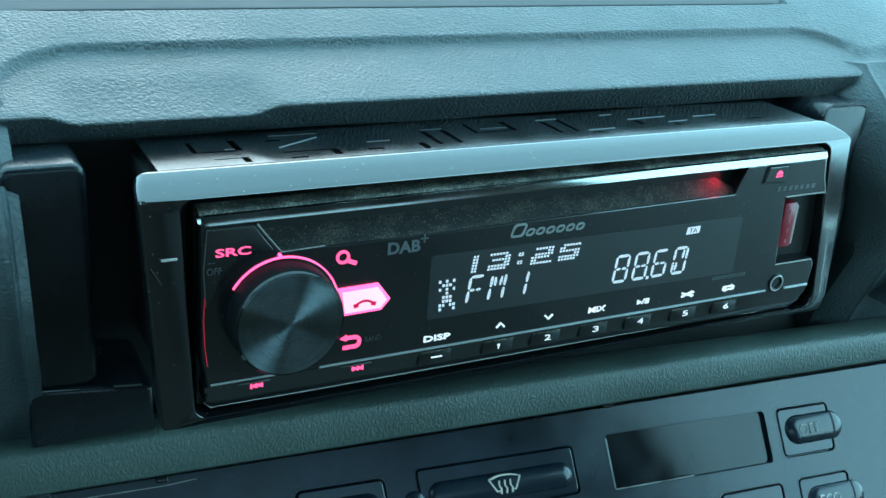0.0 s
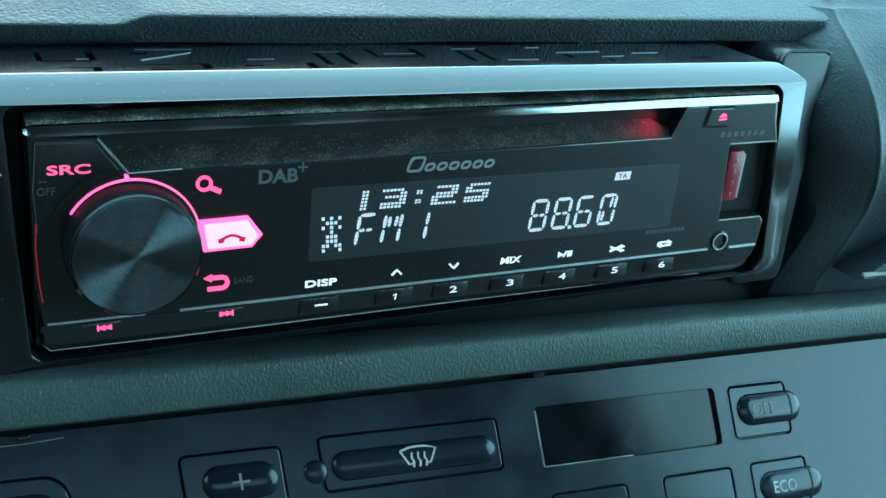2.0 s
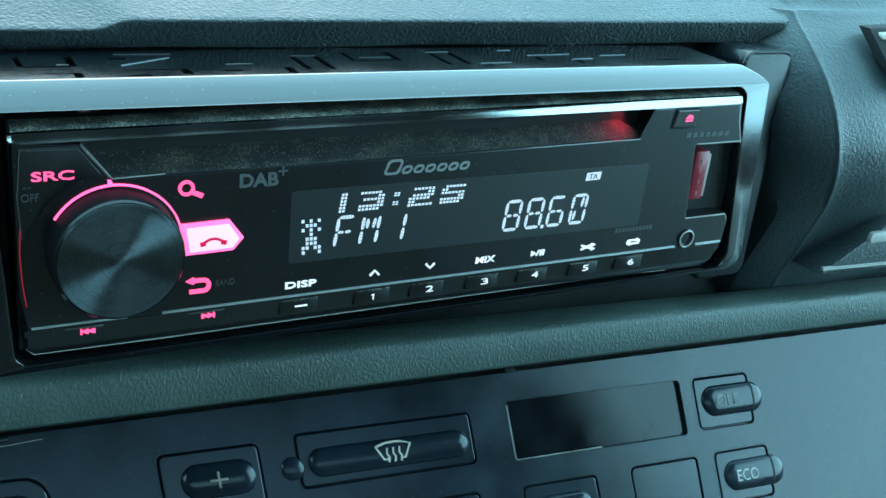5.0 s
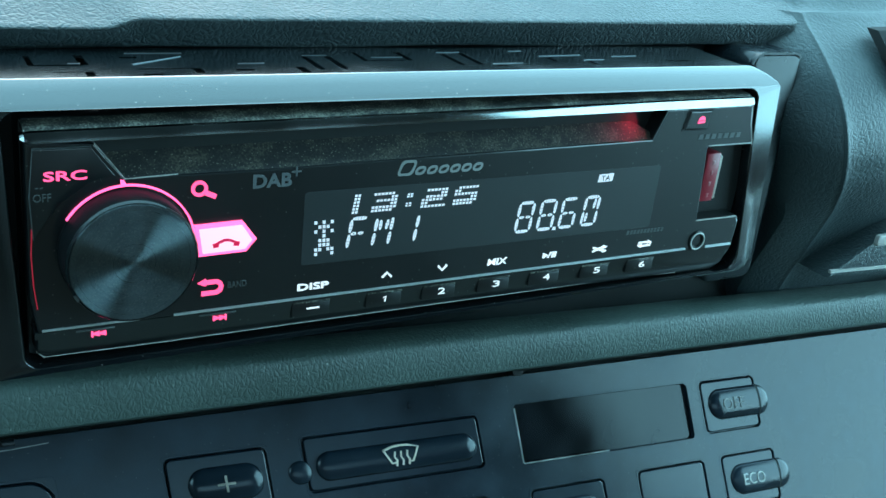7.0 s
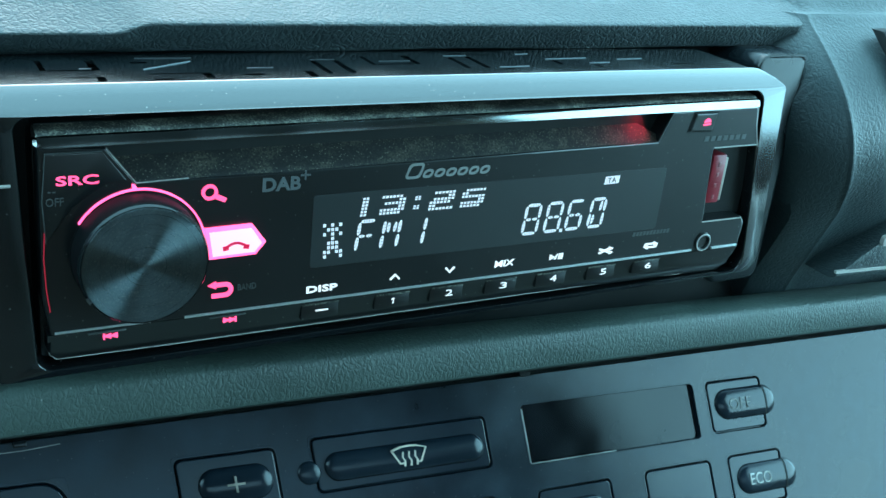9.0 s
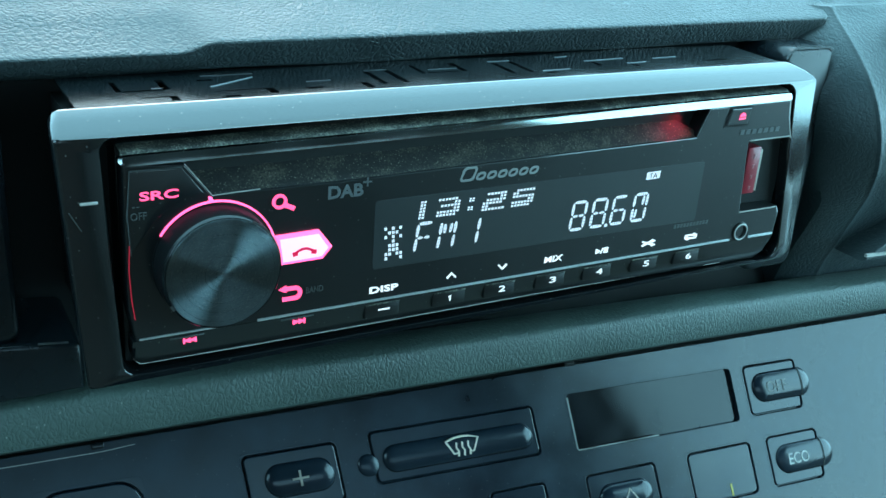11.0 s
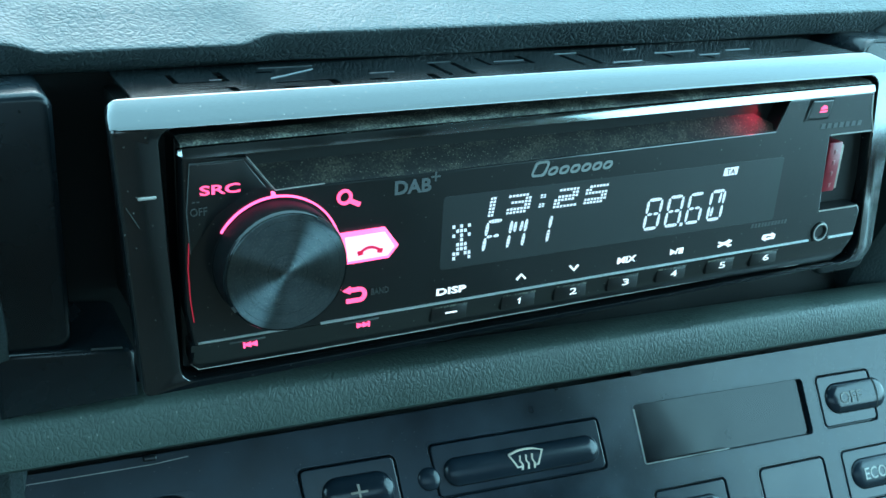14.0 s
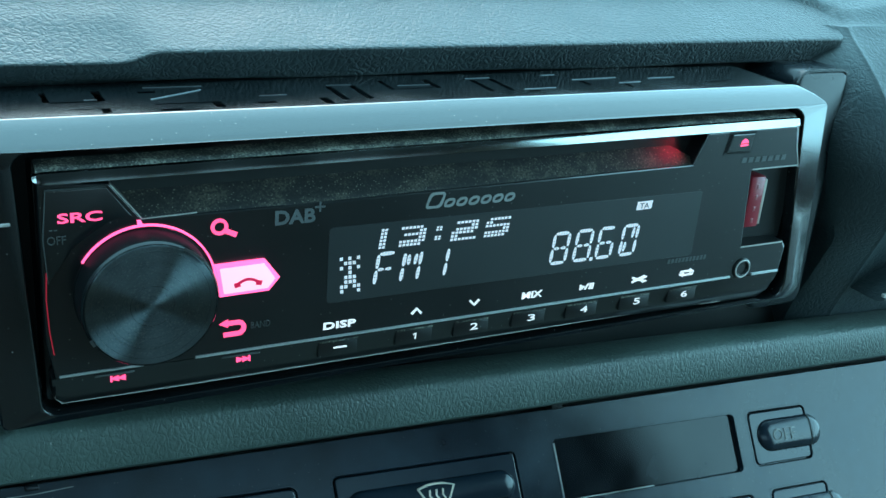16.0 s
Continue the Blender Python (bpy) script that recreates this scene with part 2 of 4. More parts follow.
def prism(points, y0, y1, width=0.0, segments=2, where=None):
    """A slab with the outline points (x, z) from depth y0 (front) to y1 (back); where maps (x, y, z) to the place."""
    bm = bmesh.new()
    a = [bm.verts.new((x, y0, z)) for x, z in points]
    b = [bm.verts.new((x, y1, z)) for x, z in points]
    n = len(points)
    front = bm.faces.new(a)
    bm.faces.new(b[::-1])
    for i in range(n):
        bm.faces.new((a[i], b[i], b[(i + 1) % n], a[(i + 1) % n]))
    bmesh.ops.recalc_face_normals(bm, faces=bm.faces)
    if width:
        soften(bm, width, segments, front.edges)
    if where:
        for v in bm.verts:
            v.co = where(*v.co)
    return bm


def box(x0, x1, y0, y1, z0, z1, width=0.0, segments=2, where=None):
    bm = bmesh.new()
    bmesh.ops.create_cube(bm, size=1.0)
    for v in bm.verts:
        v.co = ((x0 + x1) / 2 + v.co.x * (x1 - x0), (y0 + y1) / 2 + v.co.y * (y1 - y0), (z0 + z1) / 2 + v.co.z * (z1 - z0))
    soften(bm, width, segments)
    if where:
        for v in bm.verts:
            v.co = where(*v.co)
    return bm


def rounded(x0, x1, z0, z1, r, n=5):
    pts = []
    for cx, cz, a in ((x1 - r, z1 - r, 0), (x0 + r, z1 - r, 90), (x0 + r, z0 + r, 180), (x1 - r, z0 + r, 270)):
        for i in range(n + 1):
            t = radians(a + 90 * i / n)
            pts.append((cx + r * math.cos(t), cz + r * math.sin(t)))
    return pts


def frame_loops(loops, where=None, closed=False):
    """Bridges outlines of equal length, each a list of (x, y, z)."""
    bm = bmesh.new()
    rows = [[bm.verts.new(where(*p) if where else p) for p in loop] for loop in loops]
    n = len(rows[0])
    pairs = list(zip(rows, rows[1:])) + ([(rows[-1], rows[0])] if closed else [])
    for a, b in pairs:
        for i in range(n):
            bm.faces.new((a[i], a[(i + 1) % n], b[(i + 1) % n], b[i]))
    return bm


def lathe(profile, centre, n=64, axis="y"):
    """Turns (radius, depth) round the y axis through centre."""
    bm = bmesh.new()
    rows = []
    for r, d in profile:
        if r < 1e-6:
            rows.append([bm.verts.new((centre[0], centre[1] + d, centre[2]))])
        else:
            rows.append([bm.verts.new((centre[0] + r * math.cos(2 * math.pi * i / n), centre[1] + d, centre[2] + r * math.sin(2 * math.pi * i / n))) for i in range(n)])
    for a, b in zip(rows, rows[1:]):
        for i in range(n):
            j = (i + 1) % n
            if len(a) == 1:
                bm.faces.new((a[0], b[i], b[j]))
            elif len(b) == 1:
                bm.faces.new((a[i], a[j], b[0]))
            else:
                bm.faces.new((a[i], a[j], b[j], b[i]))
    return bm


def band(points, width, y0, y1, where=None):
    """A flat ribbon of that width along the points (x, z)."""
    bm = bmesh.new()
    left, right = [], []
    n = len(points)
    for i, (x, z) in enumerate(points):
        a, b = points[max(i - 1, 0)], points[min(i + 1, n - 1)]
        dx, dz = b[0] - a[0], b[1] - a[1]
        l = math.hypot(dx, dz)
        ox, oz = -dz / l * width / 2, dx / l * width / 2
        left.append((x + ox, z + oz))
        right.append((x - ox, z - oz))
    v = [[bm.verts.new((x, y, z)) for x, z in side] for side in (left, right) for y in (y0, y1)]
    lf, lb, rf, rb = v
    for i in range(n - 1):
        bm.faces.new((lf[i], lf[i + 1], rf[i + 1], rf[i]))
        bm.faces.new((lb[i], rb[i], rb[i + 1], lb[i + 1]))
        bm.faces.new((lf[i], lb[i], lb[i + 1], lf[i + 1]))
        bm.faces.new((rf[i], rf[i + 1], rb[i + 1], rb[i]))
    bm.faces.new((lf[0], rf[0], rb[0], lb[0]))
    bm.faces.new((lf[-1], lb[-1], rb[-1], rf[-1]))
    if where:
        for w in bm.verts:
            w.co = where(*w.co)
    return bm


def joined(*bms):
    out = bmesh.new()
    for b in bms:
        me = bpy.data.meshes.new("join")
        b.to_mesh(me)
        b.free()
        out.from_mesh(me)
        bpy.data.meshes.remove(me)
    return out


def lettering(text, x, z, height, width, y, where=None, slant=0.0, deep=0.012, bold=0.0):
    """Raised letters that fill width x height (cm), their lower left corner at x, z."""
    cu = bpy.data.curves.new("letters", "FONT")
    cu.body, cu.extrude, cu.resolution_u, cu.offset = text, 0.02, 3, bold
    ob = bpy.data.objects.new("letters", cu)
    scene.collection.objects.link(ob)
    me = bpy.data.meshes.new_from_object(ob.evaluated_get(bpy.context.evaluated_depsgraph_get()))
    bpy.data.objects.remove(ob)
    bm = bmesh.new()
    bm.from_mesh(me)
    bpy.data.meshes.remove(me)
    xs = [v.co.x for v in bm.verts]
    ys = [v.co.y for v in bm.verts]
    x0, x1, y0, y1 = min(xs), max(xs), min(ys), max(ys)
    for v in bm.verts:
        fx, fz = (v.co.x - x0) / (x1 - x0), (v.co.y - y0) / (y1 - y0)
        p = (x + fx * width + fz * height * slant, y - (deep if v.co.z > 0 else -deep), z + fz * height)
        v.co = where(*p) if where else p
    return bm


def loft(sections, cap=True, closed=True):
    """Skins sections of equal length, each a list of (x, y, z)."""
    bm = bmesh.new()
    rows = [[bm.verts.new(p) for p in s] for s in sections]
    n = len(rows[0])
    for a, b in zip(rows, rows[1:]):
        for i in range(n if closed else n - 1):
            bm.faces.new((a[i], a[(i + 1) % n], b[(i + 1) % n], b[i]))
    if cap and closed:
        bm.faces.new(rows[0])
        bm.faces.new(rows[-1][::-1])
    return bm

# ---- the cabin that closes the place ----
def slab(name, x0, x1, y0, y1, z0, z1, material, label, category):
    return whole(name, box(x0, x1, y0, y1, z0, z1), material, label, category, ((x0 + x1) / 2, (y0 + y1) / 2, z0), kind="structure", smooth=False)


TRIM = plastic("dark_cabin_trim", (0.035, 0.037, 0.040), 0.7)
CABIN = plastic("grey_cabin_trim", (0.15, 0.14, 0.115), 0.85)
ROOF = plastic("grey_headliner", (0.06, 0.062, 0.065), 0.9)
# Unseen door trim, made pale so that it brightens the radio's face.
DOOR = plastic("bounce_door_card", (0.78, 0.78, 0.75), 0.8)
slab("ceiling", -80, 80, -170, -22, 62, 65, ROOF, "grey fabric headliner over the cabin", "ceiling")
# The gap between these two walls holds the added fill lamp.
slab("wall_back", -80, 80, -173, -170, -70, 16, CABIN, "plain grey back wall below the added fill lamp", "wall")
slab("wall_back_top", -80, 80, -173, -170, 56, 65, CABIN, "plain grey back wall above the added fill lamp", "wall")
slab("floor", -80, 80, -170, 60, -73, -70, CABIN, "plain grey cabin floor", "floor")
slab("wall_left", -83, -80, -170, 60, -73, 14, CABIN, "grey door trim below the side window", "wall")
slab("wall_right", 80, 83, -170, 60, -73, -22, DOOR, "unseen door trim, made pale to bounce light at the radio", "wall")
slab("wall_left_rear", -83, -80, -170, -95, 14, 65, CABIN, "grey trim behind the side window", "wall")
slab("wall_right_rear", 80, 83, -170, -95, -22, 65, CABIN, "grey trim behind the side window", "wall")

# ---- dashboard ----
dash = thing("dashboard", (0, 3, -5), "dark grey grained vinyl dashboard with a recessed top pad", "dashboard", kind="structure")


def smooth_step(a, b, x):
    t = min(max((x - a) / (b - a), 0), 1)
    return t * t * (3 - 2 * t)


def pad_z(x, y):
    """Height of the dashboard's top: a recessed tray with rounded corners and a thumb dip at its front."""
    z = 3.30 + 0.245 * (y - 3.3) - 0.012 * max(y - 6, 0) ** 2
    r = 2.4 if x < 0 else 1.6
    x0, x1, yb = -11.85, 13.62, 6.0
    qx, qy = max(x0 + r - x, x - (x1 - r), 0), max(y - (yb - r), 0)
    d = math.hypot(qx, qy) - r
    z += 0.17 * smooth_step(-0.04, 0.13, d) + 0.12 * min(max(d - 0.13, 0), 4)
    dip = smooth_step(-10.9, -10.1, x) * (1 - smooth_step(-6.5, -5.7, x))
    z -= dip * (0.09 * (1 - smooth_step(4.15, 4.95, y)) + 0.10 * (1 - smooth_step(3.3, 4.5, y)))
    return z


cols = [-11.75 + 25.25 * i / 280 for i in range(281)]
profile_y = [3.42 + 0.05 * i for i in range(72)] + [7.1, 7.3, 7.42, 7.48]
secs = []
for x in cols:
    dip = smooth_step(-10.9, -10.1, x) * (1 - smooth_step(-6.5, -5.7, x))
    wave = 0.02 * math.sin(x * 0.9)
    end = smooth_step(12.4, 12.9, x)
    back = 0.22 * end * end + 2.4 * max(x - 12.8, 0)
    c = pad_z(x, 3.30 + back)
    s = [(x, 4.8, 2.64), (x, 4.0, 2.57), (x, 3.72, 2.57 + wave), (x, 3.54, 2.63 + wave), (x, 3.41, c - 0.38), (x, 3.33, c - 0.23),
         (x, 3.27, c - 0.11), (x, 3.255, c - 0.06), (x, 3.27, c - 0.025), (x, 3.32, c + 0.002)]
    s = [(a, b + back, h) for a, b, h in s]
    for y in profile_y:
        y += back * (1 - smooth_step(3.3, 6.4, y))
        s.append((x, y, pad_z(x, y)))
    secs.append(s + [(x, 7.52, pad_z(x, 7.5) - 0.06), (x, 7.54, 2.9)])
part("top_pad", loft(secs, closed=False), PAD, dash, "blue-grey grained vinyl tray with a thumb dip")

# dashboard top beyond the tray, out to the windscreen's foot
part("dash_edge", box(-70, 70, 7.6, 9.2, 2.8, 4.1, 0.1), DARK, dash, "black gap at the foot of the windscreen")
part("dash_edge", box(-70, 70, 9.3, 42, 2.8, 4.35, 0.1), TRIM, dash, "dark shelf under the windscreen")


def between_knots(knots, v):
    """Eased value at v along (place, value) knots."""
    if v <= knots[0][0]:
        return knots[0][1]
    for (a, ya), (b, yb) in zip(knots, knots[1:]):
        if v <= b:
            return ya + (yb - ya) * (v - a) / (b - a)
    return knots[-1][1]


def eased(knots, v, span=0.35):
    return sum(between_knots(knots, v + span * k / 4) for k in range(-4, 5)) / 9


SEAM_DEPTH = [(-6.5, 3.3), (-4.8, 2.9), (-3.0, 2.2), (-2.0, 1.65), (-1.0, 1.2), (0.0, 1.04), (0.9, 1.2), (1.7, 1.6), (2.38, 2.2), (3.02, 3.0), (3.3, 3.45), (3.55, 4.0)]
SEAM_RIGHT = [(-6.5, 14.3), (-3.0, 14.4), (-2.0, 14.15), (-1.1, 13.75), (0.0, 13.36), (0.9, 13.17), (1.7, 13.04), (2.4, 12.98), (3.0, 12.99), (3.4, 13.10), (3.6, 13.2)]
SEAM_LEFT = [(-6.5, -11.6), (-3.5, -11.60), (-2.4, -11.68), (-1.0, -11.76), (0.3, -11.80), (3.6, -11.80)]


def cheek(side, edge, name, wide):
    """The rounded part of the dashboard beside the radio slot, with a raised edge."""
    zs = [-6.5 + 0.125 * i for i in range(81)]
    out = []
    for off, back in ((-wide - 0.1, 3.4), (-wide, 1.3), (-wide * 0.85, 0.90), (-wide * 0.5, 0.42), (-0.25, 0.12), (-0.12, 0.05), (-0.05, 0.02), (0.0, -0.075), (0.045, -0.08), (0.09, -0.01), (0.16, 0.03), (0.34, 0.05), (0.6, 0.05), (0.95, 0.04), (1.4, 0.0), (1.9, 0.0), (2.3, 0.0), (3.0, 0.0), (6, 0.35), (10, 1.2), (18, 3.5), (55, 8)):
        low = 0.35 if off < 0.3 else 1.0
        row = [(eased(edge, z) + side * off, eased(SEAM_DEPTH, z) + back * (low + (1 - low) * smooth_step(-2.4, -0.6, z)), z) for z in zs]
        x0, y0, z0 = row[-1]
        sink = 0.6 if off < -0.13 else 0.012
        bump_up = 0.03 if -0.01 < off < 0.08 else 0.0
        for j in range(1, 45):
            y = min(y0 + 0.1 * j, 7.9)
            x = x0 + side * 0.30 * smooth_step(0, 14, j)
            zz = pad_z(x, y) - sink + bump_up * (1 - smooth_step(0, 10, j))
            w = smooth_step(0, 8, j)
            row.append((x, y, z0 * (1 - w) + (zz if j < 44 else zz - 0.4) * w))
        out.append(row)
    return part(name, loft(out, closed=False), CHEEK, dash, "dark grained vinyl cheek with a raised seam")


cheek(1, SEAM_RIGHT, "cheek", 1.3)
cheek(-1, SEAM_LEFT, "cheek", 0.35)


def lip_z(x):
    return -0.053 * (x + 11.8)


rows = []
for i in range(60):
    x = -60 + 120 * i / 59
    o = max(min(lip_z(x), 0.6), -2.2)
    rows.append([(x, y, z + o) for y, z in ((6.0, -5.00), (3.6, -4.95), (3.3, -4.20), (3.05, -3.86), (2.80, -3.78), (2.50, -3.75), (2.22, -3.76), (2.04, -3.80), (1.95, -3.87), (1.89, -3.98), (1.83, -4.25),
                                            (1.79, -4.55), (1.80, -4.76), (1.90, -4.87), (2.1, -4.93), (3.2, -5.0), (4.5, -5.0))])
part("lip", loft(rows, closed=False), LIP, dash, "green-grey grained vinyl ledge below the radio")
part("slot_wall", box(-14, 16, 4.3, 4.6, -6, 3.4), DARK, dash, "black back of the radio slot")
part("lower_dash", box(-70, 70, 5.2, 6.0, -60, -3), TRIM, dash, "dark lower dashboard")

# ---- brackets beside the radio ----
br = thing("side_bracket", (-11.0, 2.2, -3.1), "black plastic filler bracket beside the car radio", "bracket", "brackets beside the radio")
part("upright", prism(rounded(-11.95, -10.25, -2.45, 2.62, 0.3), 2.05, 4.2, 0.14, 3), BRACKET, br)
part("ledge", prism([(-11.7, -2.28), (-9.25, -2.55), (-9.12, -2.66), (-9.1, -3.7), (-11.7, -3.7)], 1.9, 4.2, 0.12, 3), BRACKET, br)
part("worn_lit_edge", band([(-9.95, -2.47), (-9.36, -2.54)], 0.02, 1.895, 1.95), FAINT, br, "pale worn edge of the ledge")
br2 = thing("side_bracket", (11.0, 2.2, -3.1), "dark blue-grey plastic filler bracket beside the car radio", "bracket", "brackets beside the radio")
part("upright", prism(rounded(10.25, 12.2, -4.2, 2.66, 0.34), 2.36, 4.2, 0.16, 4), BRACKET, br2)

rim = [(10.29, 2.36), (10.36, 2.50), (10.50, 2.61), (10.68, 2.65), (11.80, 2.65), (11.97, 2.62), (12.08, 2.53)]
part("rim", band(rim, 0.07, 2.345, 2.9), BRACKET, br2, "pale upper rim")

# ---- mounting sleeve above the radio ----
sleeve = thing("mounting_sleeve", (0, 1.0, 2.4), "black punched steel mounting sleeve with bent tabs", "sleeve")
# three-sided cuts, narrow slots and keyholes (x0, x1, y0, y1)
holes = [(-8.06, -7.95, 2.25, 3.0), (-7.95, -7.10, 2.22, 2.29), (-7.14, -6.98, 2.25, 3.0), (-7.72, -7.14, 1.72, 1.77), (-7.16, -7.0, 1.44, 1.77), (-6.30, -5.97, 2.72, 2.84),
         (-6.16, -5.08, 1.87, 1.93), (-5.12, -4.94, 1.53, 1.93), (-6.14, -5.77, 1.44, 1.56), (-4.28, -3.90, 1.66, 1.78), (-2.98, -2.80, 1.45, 1.9), (-2.54, -2.40, 1.7, 2.74), (-2.02, -1.87, 1.7, 2.74), (-1.25, -1.14, 2.3, 3.05),
         (-0.22, -0.05, 2.3, 3.05), (-1.1, -0.25, 2.3, 2.36), (0.88, 1.02, 1.87, 2.86), (1.38, 1.52, 1.87, 2.9), (1.78, 2.08, 1.70, 1.80), (3.53, 3.66, 2.06, 2.46), (4.5, 4.62, 1.75, 2.08), (5.6, 6.3, 2.3, 2.36), (6.9, 7.6, 1.9, 1.97)]
xs = sorted({-9.0, 8.95, *[h[0] for h in holes], *[h[1] for h in holes]})
ys = sorted({0.75, 3.6, *[h[2] for h in holes], *[h[3] for h in holes]})
bm = bmesh.new()
grid = {}
for a, b in zip(xs, xs[1:]):
    for c, d in zip(ys, ys[1:]):
        mx, my = (a + b) / 2, (c + d) / 2
        if any(h[0] < mx < h[1] and h[2] < my < h[3] for h in holes):
            continue
        corner = []
        for p in ((a, c), (b, c), (b, d), (a, d)):
            if p not in grid:
                grid[p] = bm.verts.new((*p, 2.60))
            corner.append(grid[p])
        bm.faces.new(corner)
ext = bmesh.ops.extrude_face_region(bm, geom=list(bm.faces))
for v in [g for g in ext["geom"] if isinstance(g, bmesh.types.BMVert)]:
    v.co.z -= 0.06
part("sheet", bm, METAL, sleeve, "black steel sheet with punched slots", smooth=False)
part("inner_case", box(-9.0, 9.0, 1.0, 4.2, -2.2, 2.15), DARK, sleeve, "black radio chassis inside the sleeve")
# lifted cut edges that catch the light
for x0, y0, x1, y1 in ((-6.14, 3.10, -5.0, 3.08), (-6.17, 2.23, -5.09, 2.82), (-2.49, 2.80, -1.93, 2.79), (-0.96, 2.58, -0.21, 2.57), (0.86, 2.96, 1.48, 2.98), (1.76, 1.89, 2.58, 1.92), (2.87, 3.04, 3.25, 3.06), (3.42, 2.54, 4.68, 2.60),
                       (4.44, 2.11, 5.07, 2.14), (-7.35, 2.34, -7.12, 2.34), (-4.10, 2.19, -3.54, 2.20), (5.5, 2.42, 6.3, 2.45)):
    bm = band([(x0, y0), (x1, y1)], 0.022, -2.615, -2.59)
    for v in bm.verts:
        v.co = (v.co.x, v.co.z, -v.co.y)
    bmesh.ops.recalc_face_normals(bm, faces=list(bm.faces))
    part("tab_edge", bm, EDGE, sleeve, "bright lifted edge of a steel tab", smooth=False)

# ---- car radio ----
radio = thing("car_radio", (0, 1.5, -2.6), "black single-DIN car radio with pink backlit controls and white display", "car radio")


def tz(x, z):
    """The upper edges of the face rise slightly to one side."""
    return z + 0.008 * x


def ring_loop(left, right, z0, z1, r, y, corner=None, lean=0.06, swell=0.52, reach=1.2):
    """One outline of the trim ring: the sides lean in towards the foot at one end and swell out at the other."""
    pts = []
    for cx, cz, a, q in ((right, z1, 0, corner or r), (left, z1, 90, r), (left, z0, 180, r), (right, z0, 270, 0.42)):
        sx, sz = (1 if cx == right else -1), (1 if cz == z1 else -1)
        for i in range(13):
            t = radians(a + 7.5 * i)
            pts.append((cx - sx * q + q * math.cos(t), cz - sz * q + q * math.sin(t)))
    mid = (left + right) / 2
    pts = [(x + (swell * (1 - math.exp(-max(2.45 - z, 0) / reach)) if x > mid else lean * max(2.4 - z, 0)), z) for x, z in pts]
    turn = 0.19 if y < 0.4 and not lean < 0.05 else 0.0
    return [(x, y + turn * min(max((x - 8.35) / 1.2, 0), 1), z) for x, z in pts]


INNER = dict(lean=0.048, swell=0.74, reach=1.6)
part("trim_ring", frame_loops([
    ring_loop(-9.46, 9.20, -2.68, 2.71, 0.22, 1.0, 0.70), ring_loop(-9.57, 9.30, -2.72, 2.745, 0.22, 0.84, 0.78), ring_loop(-9.60, 9.31, -2.72, 2.735, 0.22, 0.79, 0.76),
    ring_loop(-9.63, 9.26, -2.72, 2.60, 0.18, 0.50, 0.40), ring_loop(-9.64, 9.22, -2.72, 2.465, 0.14, 0.22, 0.10), ring_loop(-9.62, 9.21, -2.71, 2.425, 0.12, 0.16, 0.08), ring_loop(-9.58, 9.18, -2.69, 2.40, 0.11, 0.13, 0.07),
    ring_loop(-8.90, 8.28, -2.56, 2.382, 0.30, 0.12, 0.26, **INNER), ring_loop(-8.875, 8.25, -2.545, 2.365, 0.29, 0.135, 0.26, **INNER), ring_loop(-8.86, 8.235, -2.54, 2.355, 0.29, 0.17, 0.26, **INNER),
    ring_loop(-8.86, 8.235, -2.54, 2.35, 0.29, 1.0, 0.26, **INNER)], closed=True), RING, radio, "glossy black trim ring with a sloping top band")
# This tick paints a reflection in the glossy ring.
part("ring_reflection", box(-9.25, -8.93, 0.10, 0.16, 1.14, 1.20, 0.02), PRINT, radio, "small silver tick painted as a reflection in the ring")
part("ring_scratch", band([(-9.45, 1.03), (-9.25, 0.65)], 0.015, 0.108, 0.13), FAINT, radio, "faint grey scratch on the ring")
part("body", box(-8.55, 8.45, 0.45, 3.6, -2.45, 2.18, 0.12), BODY, radio)

part("top_ledge", loft([[(x, 0.02, tz(x, 2.10)), (x, 0.15, tz(x, 2.17)), (x, 0.9, tz(x, 2.24)), (x, 0.9, 2.0), (x, 0.1, 2.0)] for x in (-8.5, -8.3, 0, 7.9, 8.1)]), GRIT, radio, "dusty top edge of the face")
chrome = []
for x, k in ((-8.56, 0.0), (-8.5, 0.7), (-8.35, 1.0), (0, 1.0), (7.95, 1.0), (8.12, 0.7), (8.18, 0.0)):
    c = 2.03
    chrome.append([(x, -0.02 + 0.1 * (1 - k), tz(x, c + (z - c) * (0.4 + 0.6 * k))) if y is None else (x, y + 0.1 * (1 - k), tz(x, c + (z - c) * (0.4 + 0.6 * k)))
                   for y, z in ((0.02, 1.925), (-0.07, 1.93), (-0.095, 1.945), (-0.085, 1.975), (-0.05, 2.08), (-0.03, 2.115), (0.03, 2.135), (0.14, 2.10))])
part("chrome_strip", loft(chrome), CHROME, radio, "smoked chrome strip along the top")

plate = [(-8.5, 1.86), (-7.36, 1.80), (-6.84, 1.13), (-4.0, 1.13), (5.18, 1.25), (5.48, 1.95), (8.14, 1.99), (8.24, 1.5), (8.42, 1.0), (6.97, 0.99), (7.12, -0.92), (8.44, -0.92), (8.55, -1.1), (8.5, -1.74), (-8.40, -1.74), (-8.52, -1.0)]
face = part("faceplate", prism(plate, 0.0, 0.5, 0.035), GLOSS, radio, "glossy black faceplate", smooth=False)

